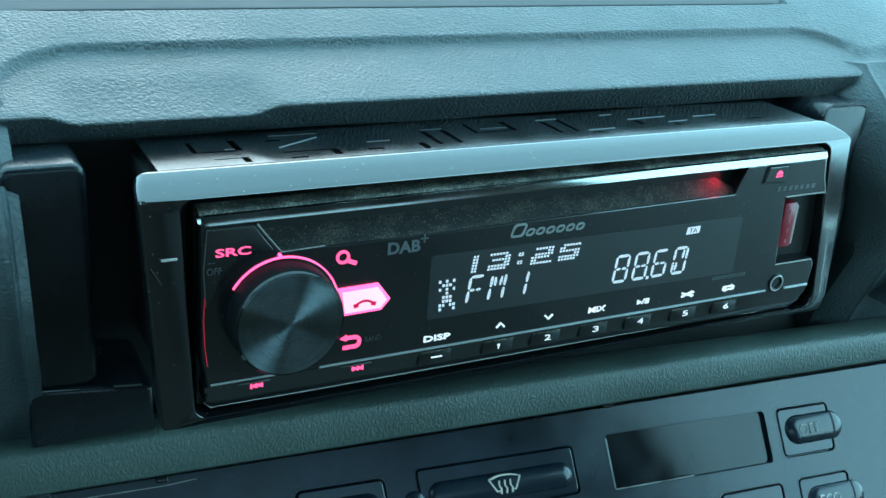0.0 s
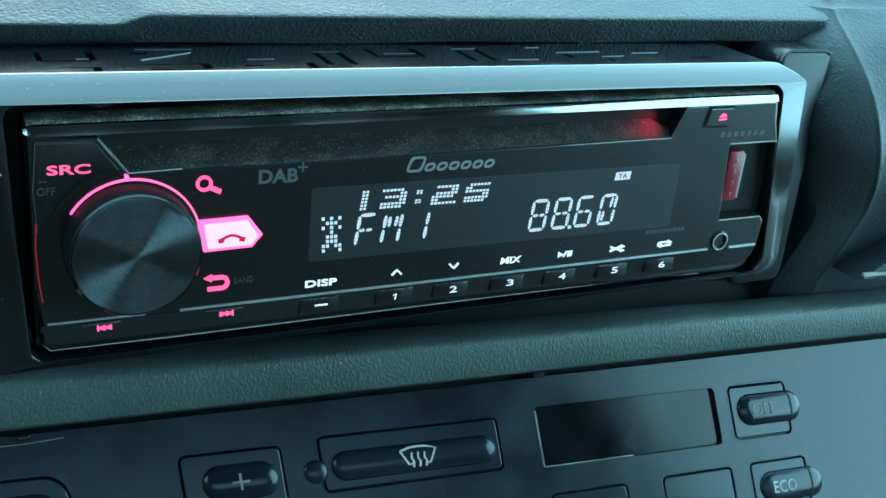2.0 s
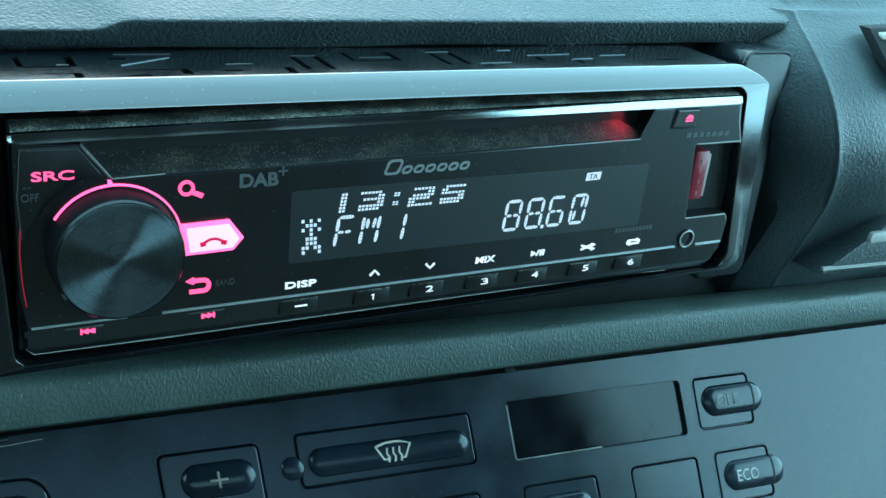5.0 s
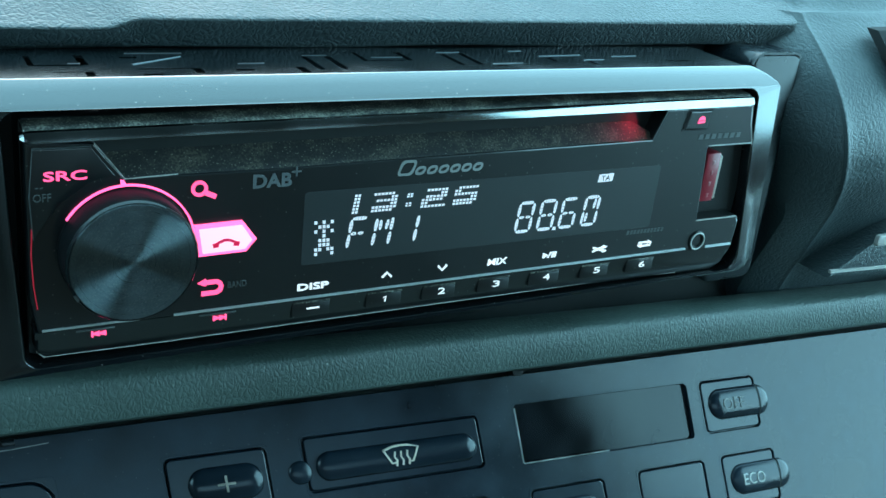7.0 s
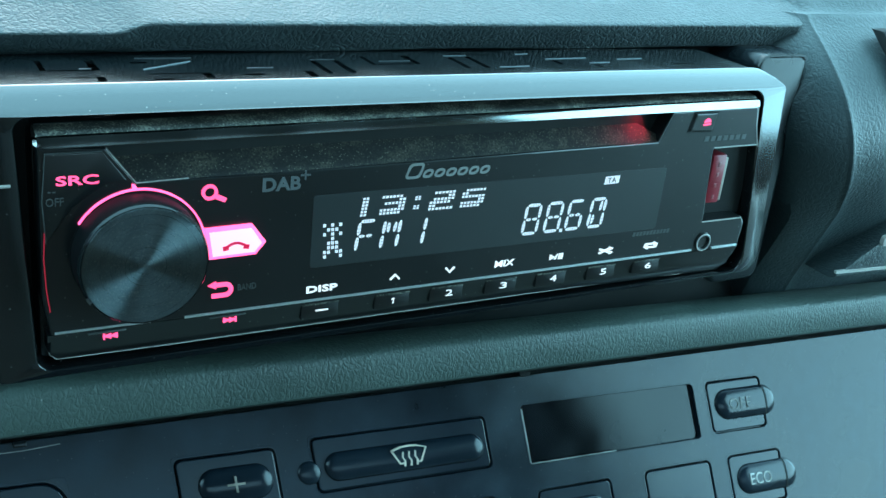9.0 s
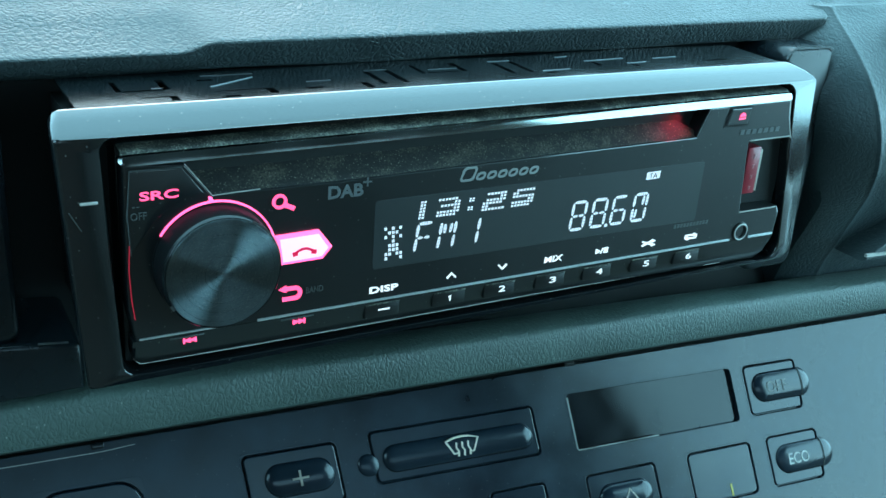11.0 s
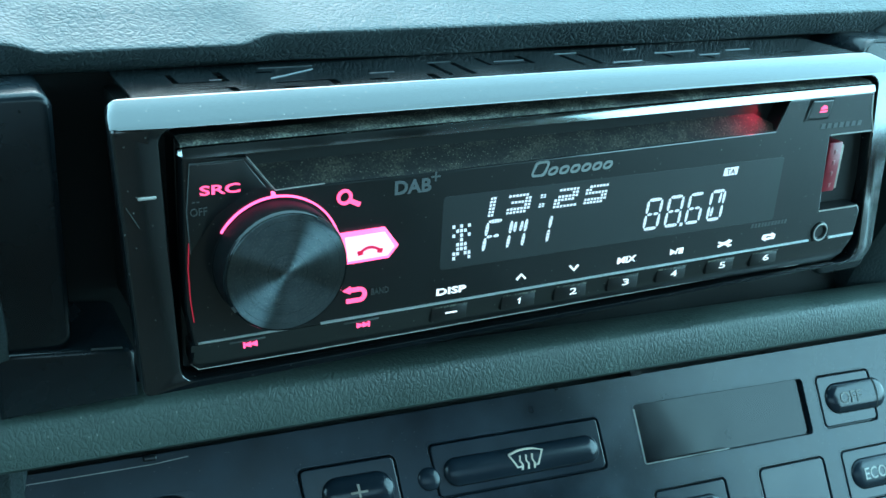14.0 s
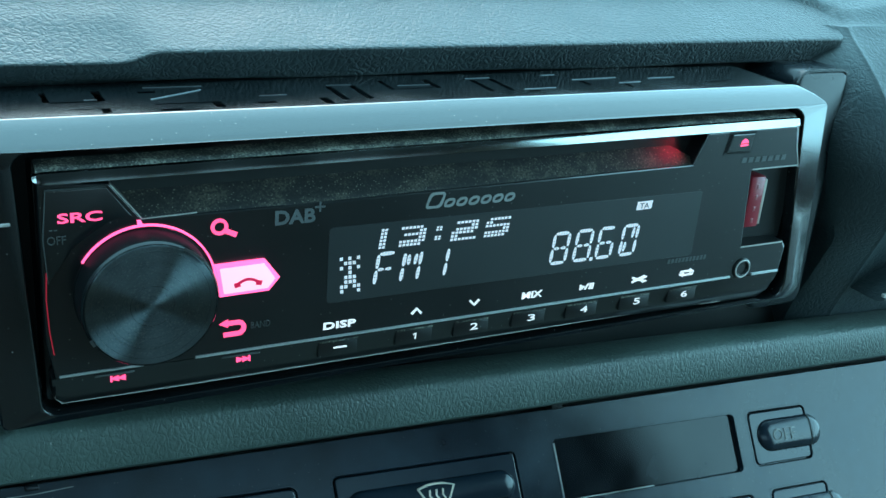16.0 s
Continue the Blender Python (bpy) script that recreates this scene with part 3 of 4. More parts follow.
# lower sill, which falls back below the silver line
sill = []
for x, k in ((-8.46, 0.55), (-8.40, 0.85), (-8.25, 1.0), (0, 1.0), (8.2, 1.0), (8.42, 0.85), (8.5, 0.55)):
    b = -1.75 - (0.655 + 0.10 * smooth_step(5.5, 8.2, x)) * k
    sill.append([(x, 0.015, -1.75), (x, 0.05, -1.90), (x, 0.09, -2.1 if k > 0.9 else b + 0.3), (x, 0.16, b + 0.12), (x, 0.26, b), (x, 0.9, b), (x, 0.9, -1.75)])
part("sill", loft(sill), GLOSS, radio, "black lower sill with the key row")
# The thin highlight along the sill's foot is painted as a grey line.
part("sill_edge", band([(-8.42, -2.23), (-8.3, -2.37), (-6, -2.40), (0, -2.405), (5.6, -2.41), (7.0, -2.46)], 0.016, 0.225, 0.25), PRINT, radio, "grey line painted for the highlight on the lower edge")

# disc slot
part("slot_floor", loft([[(x, 0.03, tz(x, 1.16)), (b, 0.44, tz(b, 1.56)), (b, 0.44, tz(b, 1.1)), (x, 0.06, tz(x, 1.08))] for x, b in ((-7.2, -7.2), (0, 0), (5.58, 4.78))]), DUSTY, radio, "dusty floor of the disc slot")
# Black sheet in front of the body gives the slot its deep shade.
part("slot_back", prism([(-7.7, 1.95), (-7.0, 1.0), (5.4, 1.1), (5.8, 2.1)], 0.435, 0.48), DARK, radio, "black sheet standing in for shade deep in the disc slot")
part("slot_roof", box(-7.6, 5.8, 0.05, 0.75, 1.925, 2.05), DARK, radio)
glow = new("slot_lamp", bpy.data.lights.new("slot_lamp", "SPOT"))
glow.data.energy, glow.data.color, glow.data.shadow_soft_size = 0.0026, (1.0, 0.03, 0.09), 0.0003
glow.data.spot_size, glow.data.spot_blend = radians(120), 0.8
glow.matrix_world = look((0.0500, 0.0022, 0.0185), (0.0450, 0.0028, 0.0130))
part("slot_edge", band([(-7.36, 1.80), (-6.84, 1.12), (-5.9, 1.15)], 0.015, -0.015, 0.01), PRINT, radio, "thin grey line")
part("slot_edge", band([(5.18, 1.25), (5.48, 1.95), (5.95, 1.96)], 0.02, -0.012, 0.01), FAINT, radio)

# silver line
part("silver_line", band([(-8.34, -1.70), (-6.6, -1.70)], 0.035, -0.03, 0.02), LINE, radio)
part("silver_line", band([(-5.95, -1.705), (6.92, -1.69)], 0.045, -0.03, 0.02), LINE, radio)
part("silver_line", band([(7.6, -1.70), (8.45, -1.70)], 0.055, -0.03, 0.02), LINE, radio)

# source key
part("source_key", prism([(-8.38, 1.74), (-7.42, 1.74), (-7.02, 1.2), (-7.4, 1.13), (-7.95, 0.75), (-8.42, 0.1), (-8.46, 0.9)], -0.025, 0.02, 0.02), GLOSS, radio, "glossy black source key")
part("source_key_edge", band([(-8.42, 0.1), (-8.46, 0.9), (-8.38, 1.76), (-7.42, 1.76)], 0.018, -0.035, 0.0), FAINT, radio)
part("glow_edge", band([(-8.44, 0.3), (-8.47, -0.2), (-8.45, -0.8), (-8.40, -1.25)], 0.018, -0.02, 0.02), DIMRED, radio, "dim red glowing edge")
part("source_lettering", lettering("SRC", -8.22, 1.17, 0.175, 0.72, -0.03, bold=0.018), PINK, radio, "pink backlit letters SRC")
for x in (-8.36, -8.28):
    part("off_mark", box(x, x + 0.05, -0.03, 0.0, 1.045, 1.07), FAINT, radio, "dim grey dash over the letters")
part("off_lettering", lettering("OFF", -8.40, 0.80, 0.15, 0.30, -0.03), FAINT, radio, "dim grey letters OFF")

# rotary knob
KC = (-6.84, 0.08, -0.235)
knob = part("rotary_knob", lathe([(1.175, 0.0), (1.175, -0.10), (1.175, -0.45), (1.175, -0.62), (1.165, -0.69), (1.135, -0.73), (1.125, -0.735), (1.12, -0.72)], KC, 96), MATT, radio, "black round knob")
cap = part("cap", lathe([(1.122, -0.72), (1.11, -0.742), (0.6, -0.746), (0.0, -0.748)], (0, 0, 0), 128), KNOB, radio, "spun dark metal cap of the knob")
cap.location = (Vector(KC) - Vector(radio["base"])) * CM
for v in cap.data.vertices:
    v.co += Vector(radio["base"]) * CM
part("knob_rim", lathe([(1.172, -0.675), (1.163, -0.70), (1.14, -0.733), (1.13, -0.73)], KC, 96), METAL, radio, "thin polished rim")
# Two glints on the rim, painted as brighter metal.
for a0, a1 in ((40, 62), (205, 212)):
    part("rim_glint", band([(KC[0] + 1.15 * math.cos(radians(a)), KC[2] + 1.15 * math.sin(radians(a))) for a in range(a0, a1 + 1, 2)], 0.05, -0.725, -0.69), EDGE, radio, "bright stretch painted as a glint on the rim")
RC = (-6.81, -0.235)
part("light_ring", band([(RC[0] + 1.24 * math.cos(radians(a)), RC[1] + 1.24 * math.sin(radians(a))) for a in range(-8, 149, 3)], 0.035, -0.04, 0.01), PINKARC, radio, "glowing pink arc round the knob")
part("pointer", prism([(-6.92, 0.99), (-6.81, 0.99), (-6.87, 1.10), (-6.93, 1.11)], -0.04, 0.01), PINKARC, radio, "small pink pointer")
part("knob_collar", lathe([(1.20, -0.085), (1.20, -0.10), (1.18, -0.11), (1.17, -0.08)], KC, 96), MATT, radio, "black collar")

# keys beside the knob
part("search_icon", joined(frame_loops([[(-5.50 + r * math.cos(a), y, 0.84 + r * math.sin(a)) for a in [2 * math.pi * i / 24 for i in range(24)]] for r, y in ((0.155, 0.0), (0.155, -0.03), (0.095, -0.03), (0.095, 0.0))]),
                           band([(-5.40, 0.76), (-5.19, 0.66)], 0.09, -0.03, 0.0)), PINK, radio, "pink backlit magnifier sign")
key = part("phone_key", prism([(-5.60, 0.12), (-5.51, -0.52), (-4.58, -0.50), (-4.37, -0.25), (-4.66, 0.14)], -0.10, 0.02, 0.04), PINKARC, radio, "bright pink backlit phone key")
part("key_window", prism([(-5.52, 0.06), (-5.44, -0.45), (-4.61, -0.43), (-4.47, -0.25), (-4.69, 0.08)], -0.106, -0.09, 0.004), PINKHOT, key, "nearly white lit key top")
hs = [(-5.22 + 0.46 * i / 10, -0.30 + 0.10 * math.sin(math.pi * i / 10)) for i in range(11)]
part("handset_sign", joined(band(hs, 0.055, -0.118, -0.10), prism([(-5.26, -0.26), (-5.15, -0.24), (-5.13, -0.33), (-5.24, -0.35)], -0.118, -0.10), prism([(-4.83, -0.24), (-4.72, -0.26), (-4.74, -0.35), (-4.85, -0.33)], -0.118, -0.10)),
     mat("dark_pink_print", (0.25, 0.01, 0.05), 0.5, emit=(0.8, 0.02, 0.12), power=0.7), radio, "dark pink handset sign")
bk = [(-5.42, -1.10), (-5.15, -1.10)] + [(-5.15 + 0.115 * math.cos(radians(a)), -1.215 + 0.115 * math.sin(radians(a))) for a in range(75, -91, -15)] + [(-5.42, -1.33)]
part("back_sign", joined(band(bk, 0.085, -0.03, 0.0), prism([(-5.50, -1.10), (-5.34, -1.02), (-5.34, -1.18)], -0.03, 0.0)), PINK, radio, "pink backlit return arrow")
part("band_lettering", lettering("BAND", -4.90, -1.27, 0.13, 0.38, -0.012), FAINT, radio, "dim grey letters BAND")
for cx, turn, nm in ((-7.34, -1, "previous_sign"), (-5.03, 1, "next_sign")):
    tri = [prism([(cx + turn * (o - 0.07), -1.865), (cx + turn * (o + 0.06), -1.915), (cx + turn * (o - 0.07), -1.965)][::turn], 0.0, 0.06) for o in (-0.06, 0.06)]
    part(nm, joined(*tri, prism([(cx + turn * 0.12 - 0.015, -1.97), (cx + turn * 0.12 + 0.015, -1.97), (cx + turn * 0.12 + 0.015, -1.86), (cx + turn * 0.12 - 0.015, -1.86)], 0.0, 0.06)), PINK, radio, "pink backlit skip sign")
for x0, x1 in ((-7.75, -7.05), (-5.45, -4.7)):
    part("skip_key", box(x0, x1, 0.0, 0.1, -1.84, -1.80, 0.015), FAINT, radio, "narrow dark skip key edge")

# marks in plain shapes
for o, w, h in [(0.0, 0.36, 0.33)] + [(0.40 + 0.275 * i, 0.235, 0.185) for i in range(6)]:
    loops = [[(-1.43 + o + w / 2 + (x - w / 2) * k + 0.32 * z, y, 0.80 + h / 2 + (z - h / 2) * q) for x, z in rounded(0, w, 0, h, 0.085)]
             for k, q, y in ((1, 1, 0.0), (1, 1, -0.014), (1 - 0.11 / w, 1 - 0.10 / h, -0.014), (1 - 0.11 / w, 1 - 0.10 / h, 0.0))]
    part("badge_ring", frame_loops(loops), BADGE, radio, "silver slanted ring of the maker's badge")
part("receiver_lettering", lettering("DAB", -4.47, 0.76, 0.28, 0.78, -0.004, bold=0.03), MARK, radio, "grey printed letters DAB")
part("mark_plus", joined(prism([(-3.70, 1.03), (-3.50, 1.03), (-3.50, 1.065), (-3.70, 1.065)], -0.012, 0.0), prism([(-3.617, 0.95), (-3.583, 0.95), (-3.583, 1.145), (-3.617, 1.145)], -0.012, 0.0)), MARK, radio, "small grey plus sign")
for i in range(7):
    part("mark_bar", prism([(6.58 + 0.2 * i, 1.19), (6.72 + 0.2 * i, 1.19), (6.74 + 0.2 * i, 1.31), (6.60 + 0.2 * i, 1.31)], -0.012, 0.01), FAINT, radio, "faint bar of lettering")
for i in range(11):
    part("mark_bar", prism([(4.92 + 0.105 * i, -1.12), (4.99 + 0.105 * i, -1.12), (5.01 + 0.105 * i, -1.02), (4.94 + 0.105 * i, -1.02)], -0.012, 0.01), FAINT, radio, "faint bar of lettering")

# display
disp = part("display_window", prism(rounded(-3.40, 5.60, -0.97, 0.60, 0.08), -0.006, 0.01, 0.004, 1), LCD, radio, "dark grey display window")
FONT = {"i": "11 11 11 11 11 11", "3": "1111110 0000011 0111111 0000011 1111111 1111110", "2": "0111111 0000011 0111111 1111110 1100000 1111111", "5": "0111111 1100000 1111111 0000011 1111111 1111110",
        ":": "11 11 00 00 11 11", "*": "10101 01110 10101 00100 01110 01110 11011 10001"}


def dots(ch, x, z, w, h, slant, thick=0.72):
    rows_ = FONT[ch].split()
    nr, nc = len(rows_), len(rows_[0])
    bm = bmesh.new()
    dx, dz = w / nc, h / nr
    for r, line in enumerate(rows_):
        for c, on in enumerate(line):
            if on == "1":
                x0, z0 = x + c * dx, z + h - (r + 1) * dz
                q = [(x0, z0), (x0 + dx * thick, z0), (x0 + dx * thick, z0 + dz * thick), (x0, z0 + dz * thick)]
                f = [bm.verts.new((a + slant * (b - z), -0.010, b)) for a, b in q]
                g = [bm.verts.new((a + slant * (b - z), -0.004, b)) for a, b in q]
                bm.faces.new(f)
                for k in range(4):
                    bm.faces.new((f[k], g[k], g[(k + 1) % 4], f[(k + 1) % 4]))
    return bm


SL = 0.13
for ch, x, z, w, h in (("i", -2.37, 0.06, 0.15, 0.43), ("3", -1.94, 0.06, 0.57, 0.43), (":", -1.16, 0.12, 0.15, 0.30), ("2", -0.80, 0.06, 0.60, 0.43), ("5", -0.03, 0.06, 0.58, 0.43),
                       ("*", -3.12, -0.79, 0.44, 0.79)):
    part("display_sign", dots(ch, x, z, w, h, -0.06 if ch == "*" else SL), SEG, disp, "lit white display character", smooth=False)


BARS = {"a": ((0.05, 1), (0.95, 1), 5), "d": ((0.05, 0), (0.95, 0), 5), "f": ((0, 0.97), (0, 0.53), 4), "e": ((0, 0.47), (0, 0.03), 4), "b": ((1, 0.97), (1, 0.53), 4), "c": ((1, 0.47), (1, 0.03), 4),
        "g": ((0.08, 0.5), (0.46, 0.5), 2), "h": ((0.54, 0.5), (0.92, 0.5), 2), "m": ((0.26, 0.92), (0.30, 0.56), 3), "k": ((0.72, 0.92), (0.68, 0.56), 3), "n": ((0.28, 0.44), (0.24, 0.10), 3)}
LIT = {"8": "abcdefgh", "6": "acdefgh", "0": "abcdefkn", "F": "aefgh", "M": "befcmk", "1": "bc"}


def segments(ch, x, z, w, h, slant, t=0.08):
    """A character of a segment display, each bar cut into short dashes."""
    bm = bmesh.new()
    for key_ in LIT[ch]:
        (u0, v0), (u1, v1), n = BARS[key_]
        p, q = Vector((u0 * w, v0 * h)), Vector((u1 * w, v1 * h))
        along = q - p
        side = Vector((-along.y, along.x)).normalized() * t / 2
        for i in range(n):
            c, d = p + along * (i / n), p + along * ((i + 0.88) / n)
            pinch = [0.45 if i == 0 else 1.0, 0.45 if i == n - 1 else 1.0]
            quad = (c - side * pinch[0], d - side * pinch[1], d + side * pinch[1], c + side * pinch[0])
            bm.faces.new([bm.verts.new((x + k.x + slant * k.y, -0.010, z + k.y)) for k in quad])
    return bm


for ch, x, z, w, h, slant in (("F", -2.42, -0.705, 0.35, 0.655, 0.12), ("M", -1.85, -0.705, 0.36, 0.625, 0.13), ("1", -1.16, -0.70, 0.28, 0.61, 0.13),
                              ("8", 1.68, -0.73, 0.37, 0.68, 0.09), ("8", 2.27, -0.73, 0.38, 0.68, 0.09), ("6", 2.86, -0.73, 0.38, 0.68, 0.09), ("0", 3.49, -0.73, 0.38, 0.68, 0.09)):
    part("display_digit" if ch in "0168" else "display_letter", segments(ch, x, z, w, h, slant), SEG, disp, "lit white segment character", smooth=False)
part("display_point", prism([(2.71, -0.78), (2.79, -0.78), (2.79, -0.70), (2.71, -0.70)], -0.011, -0.004), SEG, disp, smooth=False)
ta = part("traffic_sign", prism([(3.78, 0.30), (4.19, 0.31), (4.21, 0.50), (3.80, 0.49)], -0.011, -0.004), SEG, disp, "lit white plate with dark letters TA", smooth=False)
part("traffic_lettering", lettering("TA", 3.86, 0.335, 0.125, 0.25, -0.02, deep=0.004), LCD, disp, "dark letters TA")

# key row
part("disp_lettering", lettering("DISP", -3.44, -1.53, 0.15, 0.68, -0.012, bold=0.02), WHITE, radio, "white backlit letters DISP")
KX = [-1.43, -0.09, 1.33, 2.71, 4.17, 5.55]
part("up_sign", band([(KX[0] - 0.11, -1.46), (KX[0], -1.35), (KX[0] + 0.11, -1.46)], 0.045, -0.025, 0.0), WHITE, radio, "white chevron")
part("down_sign", band([(KX[1] - 0.11, -1.34), (KX[1], -1.45), (KX[1] + 0.11, -1.34)], 0.045, -0.025, 0.0), WHITE, radio, "white chevron")
part("mix_lettering", lettering("MIX", KX[2] - 0.26, -1.48, 0.15, 0.50, -0.012, bold=0.012, slant=0.1), WHITE, radio, "white backlit letters MIX")
part("play_sign", joined(prism([(2.56, -1.47), (2.70, -1.40), (2.56, -1.33)], -0.025, 0.0), band([(2.70, -1.47), (2.78, -1.33)], 0.025, -0.025, 0.0), band([(2.82, -1.47), (2.84, -1.33)], 0.04, -0.025, 0.0), band([(2.89, -1.47), (2.91, -1.33)], 0.04, -0.025, 0.0)), WHITE, radio, "white play and pause sign")
part("shuffle_sign", joined(band([(3.98, -1.46), (4.30, -1.35)], 0.045, -0.025, 0.0), band([(3.98, -1.35), (4.30, -1.46)], 0.045, -0.026, 0.0), prism([(4.28, -1.31), (4.40, -1.36), (4.28, -1.41)], -0.025, 0.0), prism([(4.28, -1.42), (4.40, -1.46), (4.28, -1.51)], -0.025, 0.0)), WHITE, radio, "white shuffle sign")
part("repeat_sign", joined(band([(5.36, -1.46), (5.38, -1.37), (5.66, -1.37)], 0.04, -0.025, 0.0), band([(5.74, -1.37), (5.72, -1.46), (5.44, -1.46)], 0.04, -0.025, 0.0), prism([(5.64, -1.31), (5.74, -1.37), (5.64, -1.42)], -0.025, 0.0), prism([(5.46, -1.40), (5.36, -1.46), (5.46, -1.52)], -0.025, 0.0)), WHITE, radio, "white repeat sign")
for i, x in enumerate([-3.1] + KX):
    k = part("preset_key", box(x - 0.42, x + 0.42, 0.02, 0.2, -2.16, -1.80, 0.03), GLOSS, radio, "narrow glossy black preset key")
    part("key_edge", box(x - 0.40, x + 0.42, 0.008, 0.03, -1.84, -1.80, 0.01), GRIT, k, "dusty upper edge of the key")
    if i:
        bm = band([(x - 0.02, -1.955), (x + 0.04, -1.92), (x + 0.025, -2.05)], 0.028, 0.008, 0.02) if i == 1 else lettering(str(i), x - 0.02, -2.05, 0.15, 0.18, 0.02, deep=0.01, bold=0.0)
        part("key_number", bm, WHITE, k, "white number")
    else:
        part("key_dash", box(x - 0.10, x + 0.18, 0.0, 0.03, -1.99, -1.955, 0.01), WHITE, k, "white dash")

# eject key, plug socket and audio jack
ej = part("eject_key", prism([(6.05, 1.47), (6.16, 1.90), (6.82, 1.90), (6.74, 1.46)], -0.05, 0.02, 0.03), GLOSS, radio, "glossy black eject key", smooth=False)
part("key_gap", prism([(5.99, 1.42), (6.11, 1.94), (6.88, 1.94), (6.80, 1.41)], -0.008, 0.01), DARK, radio)
part("eject_sign", joined(prism([(6.42, 1.68), (6.64, 1.69), (6.60, 1.76), (6.53, 1.79), (6.46, 1.75)], -0.062, -0.045), prism([(6.41, 1.61), (6.63, 1.62), (6.64, 1.66), (6.42, 1.65)], -0.062, -0.045)), PINK, ej, "pink eject sign")
part("corner_edge", band([(8.14, 1.98), (8.22, 1.5), (8.40, 0.97)], 0.02, -0.015, 0.0), PRINT, radio)
part("socket_edge", band([(6.97, 1.01), (8.38, 1.02)], 0.03, -0.015, 0.0), PRINT, radio)
part("socket_edge", band([(7.10, -0.94), (8.40, -0.94)], 0.03, -0.015, 0.0), PRINT, radio)
part("socket_well", box(6.95, 8.7, 0.44, 0.5, -1.0, 1.05), DARK, radio, "black recessed socket")
plug = thing("memory_stick", (7.3, 0.3, -0.5), "small red plastic memory stick plugged into the socket", "memory stick")
part("shell", box(7.06, 7.50, 0.02, 0.45, -0.46, 0.80, 0.04), REDUSB, plug, "translucent red shell")
part("edge_strip", box(7.505, 7.60, 0.06, 0.45, -0.42, 0.70, 0.02), CREAM, plug, "cream edge strip")
for z in (-0.30, 0.0, 0.28, 0.55):
    part("contact", box(7.25, 7.33, 0.008, 0.03, z - 0.05, z + 0.06, 0.008), PALERED, plug, "pale mark on the shell")
part("audio_jack", lathe([(0.26, 0.02), (0.26, -0.03), (0.22, -0.06), (0.17, -0.05), (0.15, 0.0), (0.145, 0.3), (0.0, 0.3)], (7.25, 0.0, -1.50), 32), BODY, radio, "black round audio jack")
part("jack_rim", lathe([(0.235, -0.055), (0.215, -0.07), (0.195, -0.06)], (7.25, 0.0, -1.50), 32), PRINT, radio, "thin grey rim")

# ---- climate panel ----
PO = Vector((4.40339, 2.60699, -7.35782))
PU = Vector((0.99785, -0.05170, -0.04034)).normalized()
PN = Vector((-0.02691, -0.88380, 0.46708)).normalized()
PV = PN.cross(PU)
PV = PV if PV.z > 0 else -PV


def on_panel(u, y, v):
    """u along the panel, v up it, -y out of it."""
    return PO + PU * (u - 0.12 * v) + PV * v - PN * y


panel = thing("climate_panel", tuple(PO + PV * -6), "dark blue-grey satin climate control panel with worn keys", "control panel")
KEY_PLACES = {"clock": (0.0, 6.05, -1.60, 0.0), "off": (6.64, 8.76, -1.55, 0.0), "eco": (6.98, 9.06, -3.92, -2.36), "blank": (3.78, 6.22, -3.95, -2.38), "up": (0.06, 2.48, -4.0, -2.42), "defrost": (-6.28, -1.28, -1.50, -0.15),
        "plus": (-9.74, -7.30, -1.75, -0.25), "small": (-3.1, -1.38, -3.9, -2.36), "round": (-14.6, -12.3, -2.3, -0.36)}
cuts = [(u0 - 0.05, u1 + 0.05, v0 - 0.05, v1 + 0.05) for u0, u1, v0, v1 in KEY_PLACES.values()]
us = sorted({-34.0, 0.4, 28.0, *[c[0] for c in cuts], *[c[1] for c in cuts]})
vs = sorted({-12.0, 0.3, *[c[2] for c in cuts], *[c[3] for c in cuts]})


def top_edge(u):
    """Height of the fascia's upper edge."""
    return 0.32 + 0.54 * (u + 34) / 34.4 if u < 0.4 else 0.86 + 0.42 * (u - 0.4) / 27.6


bm = bmesh.new()
grid = {}
for u0, u1 in zip(us, us[1:]):
    for v0, v1 in zip(vs, vs[1:]):
        if any(c[0] < (u0 + u1) / 2 < c[1] and c[2] < (v0 + v1) / 2 < c[3] for c in cuts):
            continue
        corner = []
        for q in ((u0, v0), (u1, v0), (u1, v1), (u0, v1)):
            if q not in grid:
                grid[q] = bm.verts.new(on_panel(q[0], 0.0, top_edge(q[0]) if q[1] == 0.3 else q[1]))
            corner.append(grid[q])
        bm.faces.new(corner)
ext = bmesh.ops.extrude_face_region(bm, geom=list(bm.faces))
for v in [g for g in ext["geom"] if isinstance(g, bmesh.types.BMVert)]:
    v.co += -PN * 0.3
bmesh.ops.recalc_face_normals(bm, faces=list(bm.faces))
part("fascia", bm, FASCIA, panel, "satin dark grey plastic fascia", smooth=False)
part("groove", prism([(-34, -2), (28, -2), (28, 3.4), (-34, 3.0)], 0.45, 0.6, where=on_panel), DARK, panel, "dark gap along the top edge")
part("clip", box(0.1, 0.45, -0.06, 0.3, 0.84, 1.0, 0.03, where=on_panel), DARK, panel, "small black clip in the gap")
part("clip", box(-13.2, -12.9, -0.06, 0.1, 0.52, 0.68, 0.03, where=on_panel), BRACKET, panel, "small black clip in the gap")
part("wear_line", band([(-16.5, 0.40), (-14.5, 0.42), (-13.0, 0.44), (-12.2, 0.50)], 0.02, -0.012, 0.01, where=on_panel), RUBBED_LIT, panel, "pale worn edge")


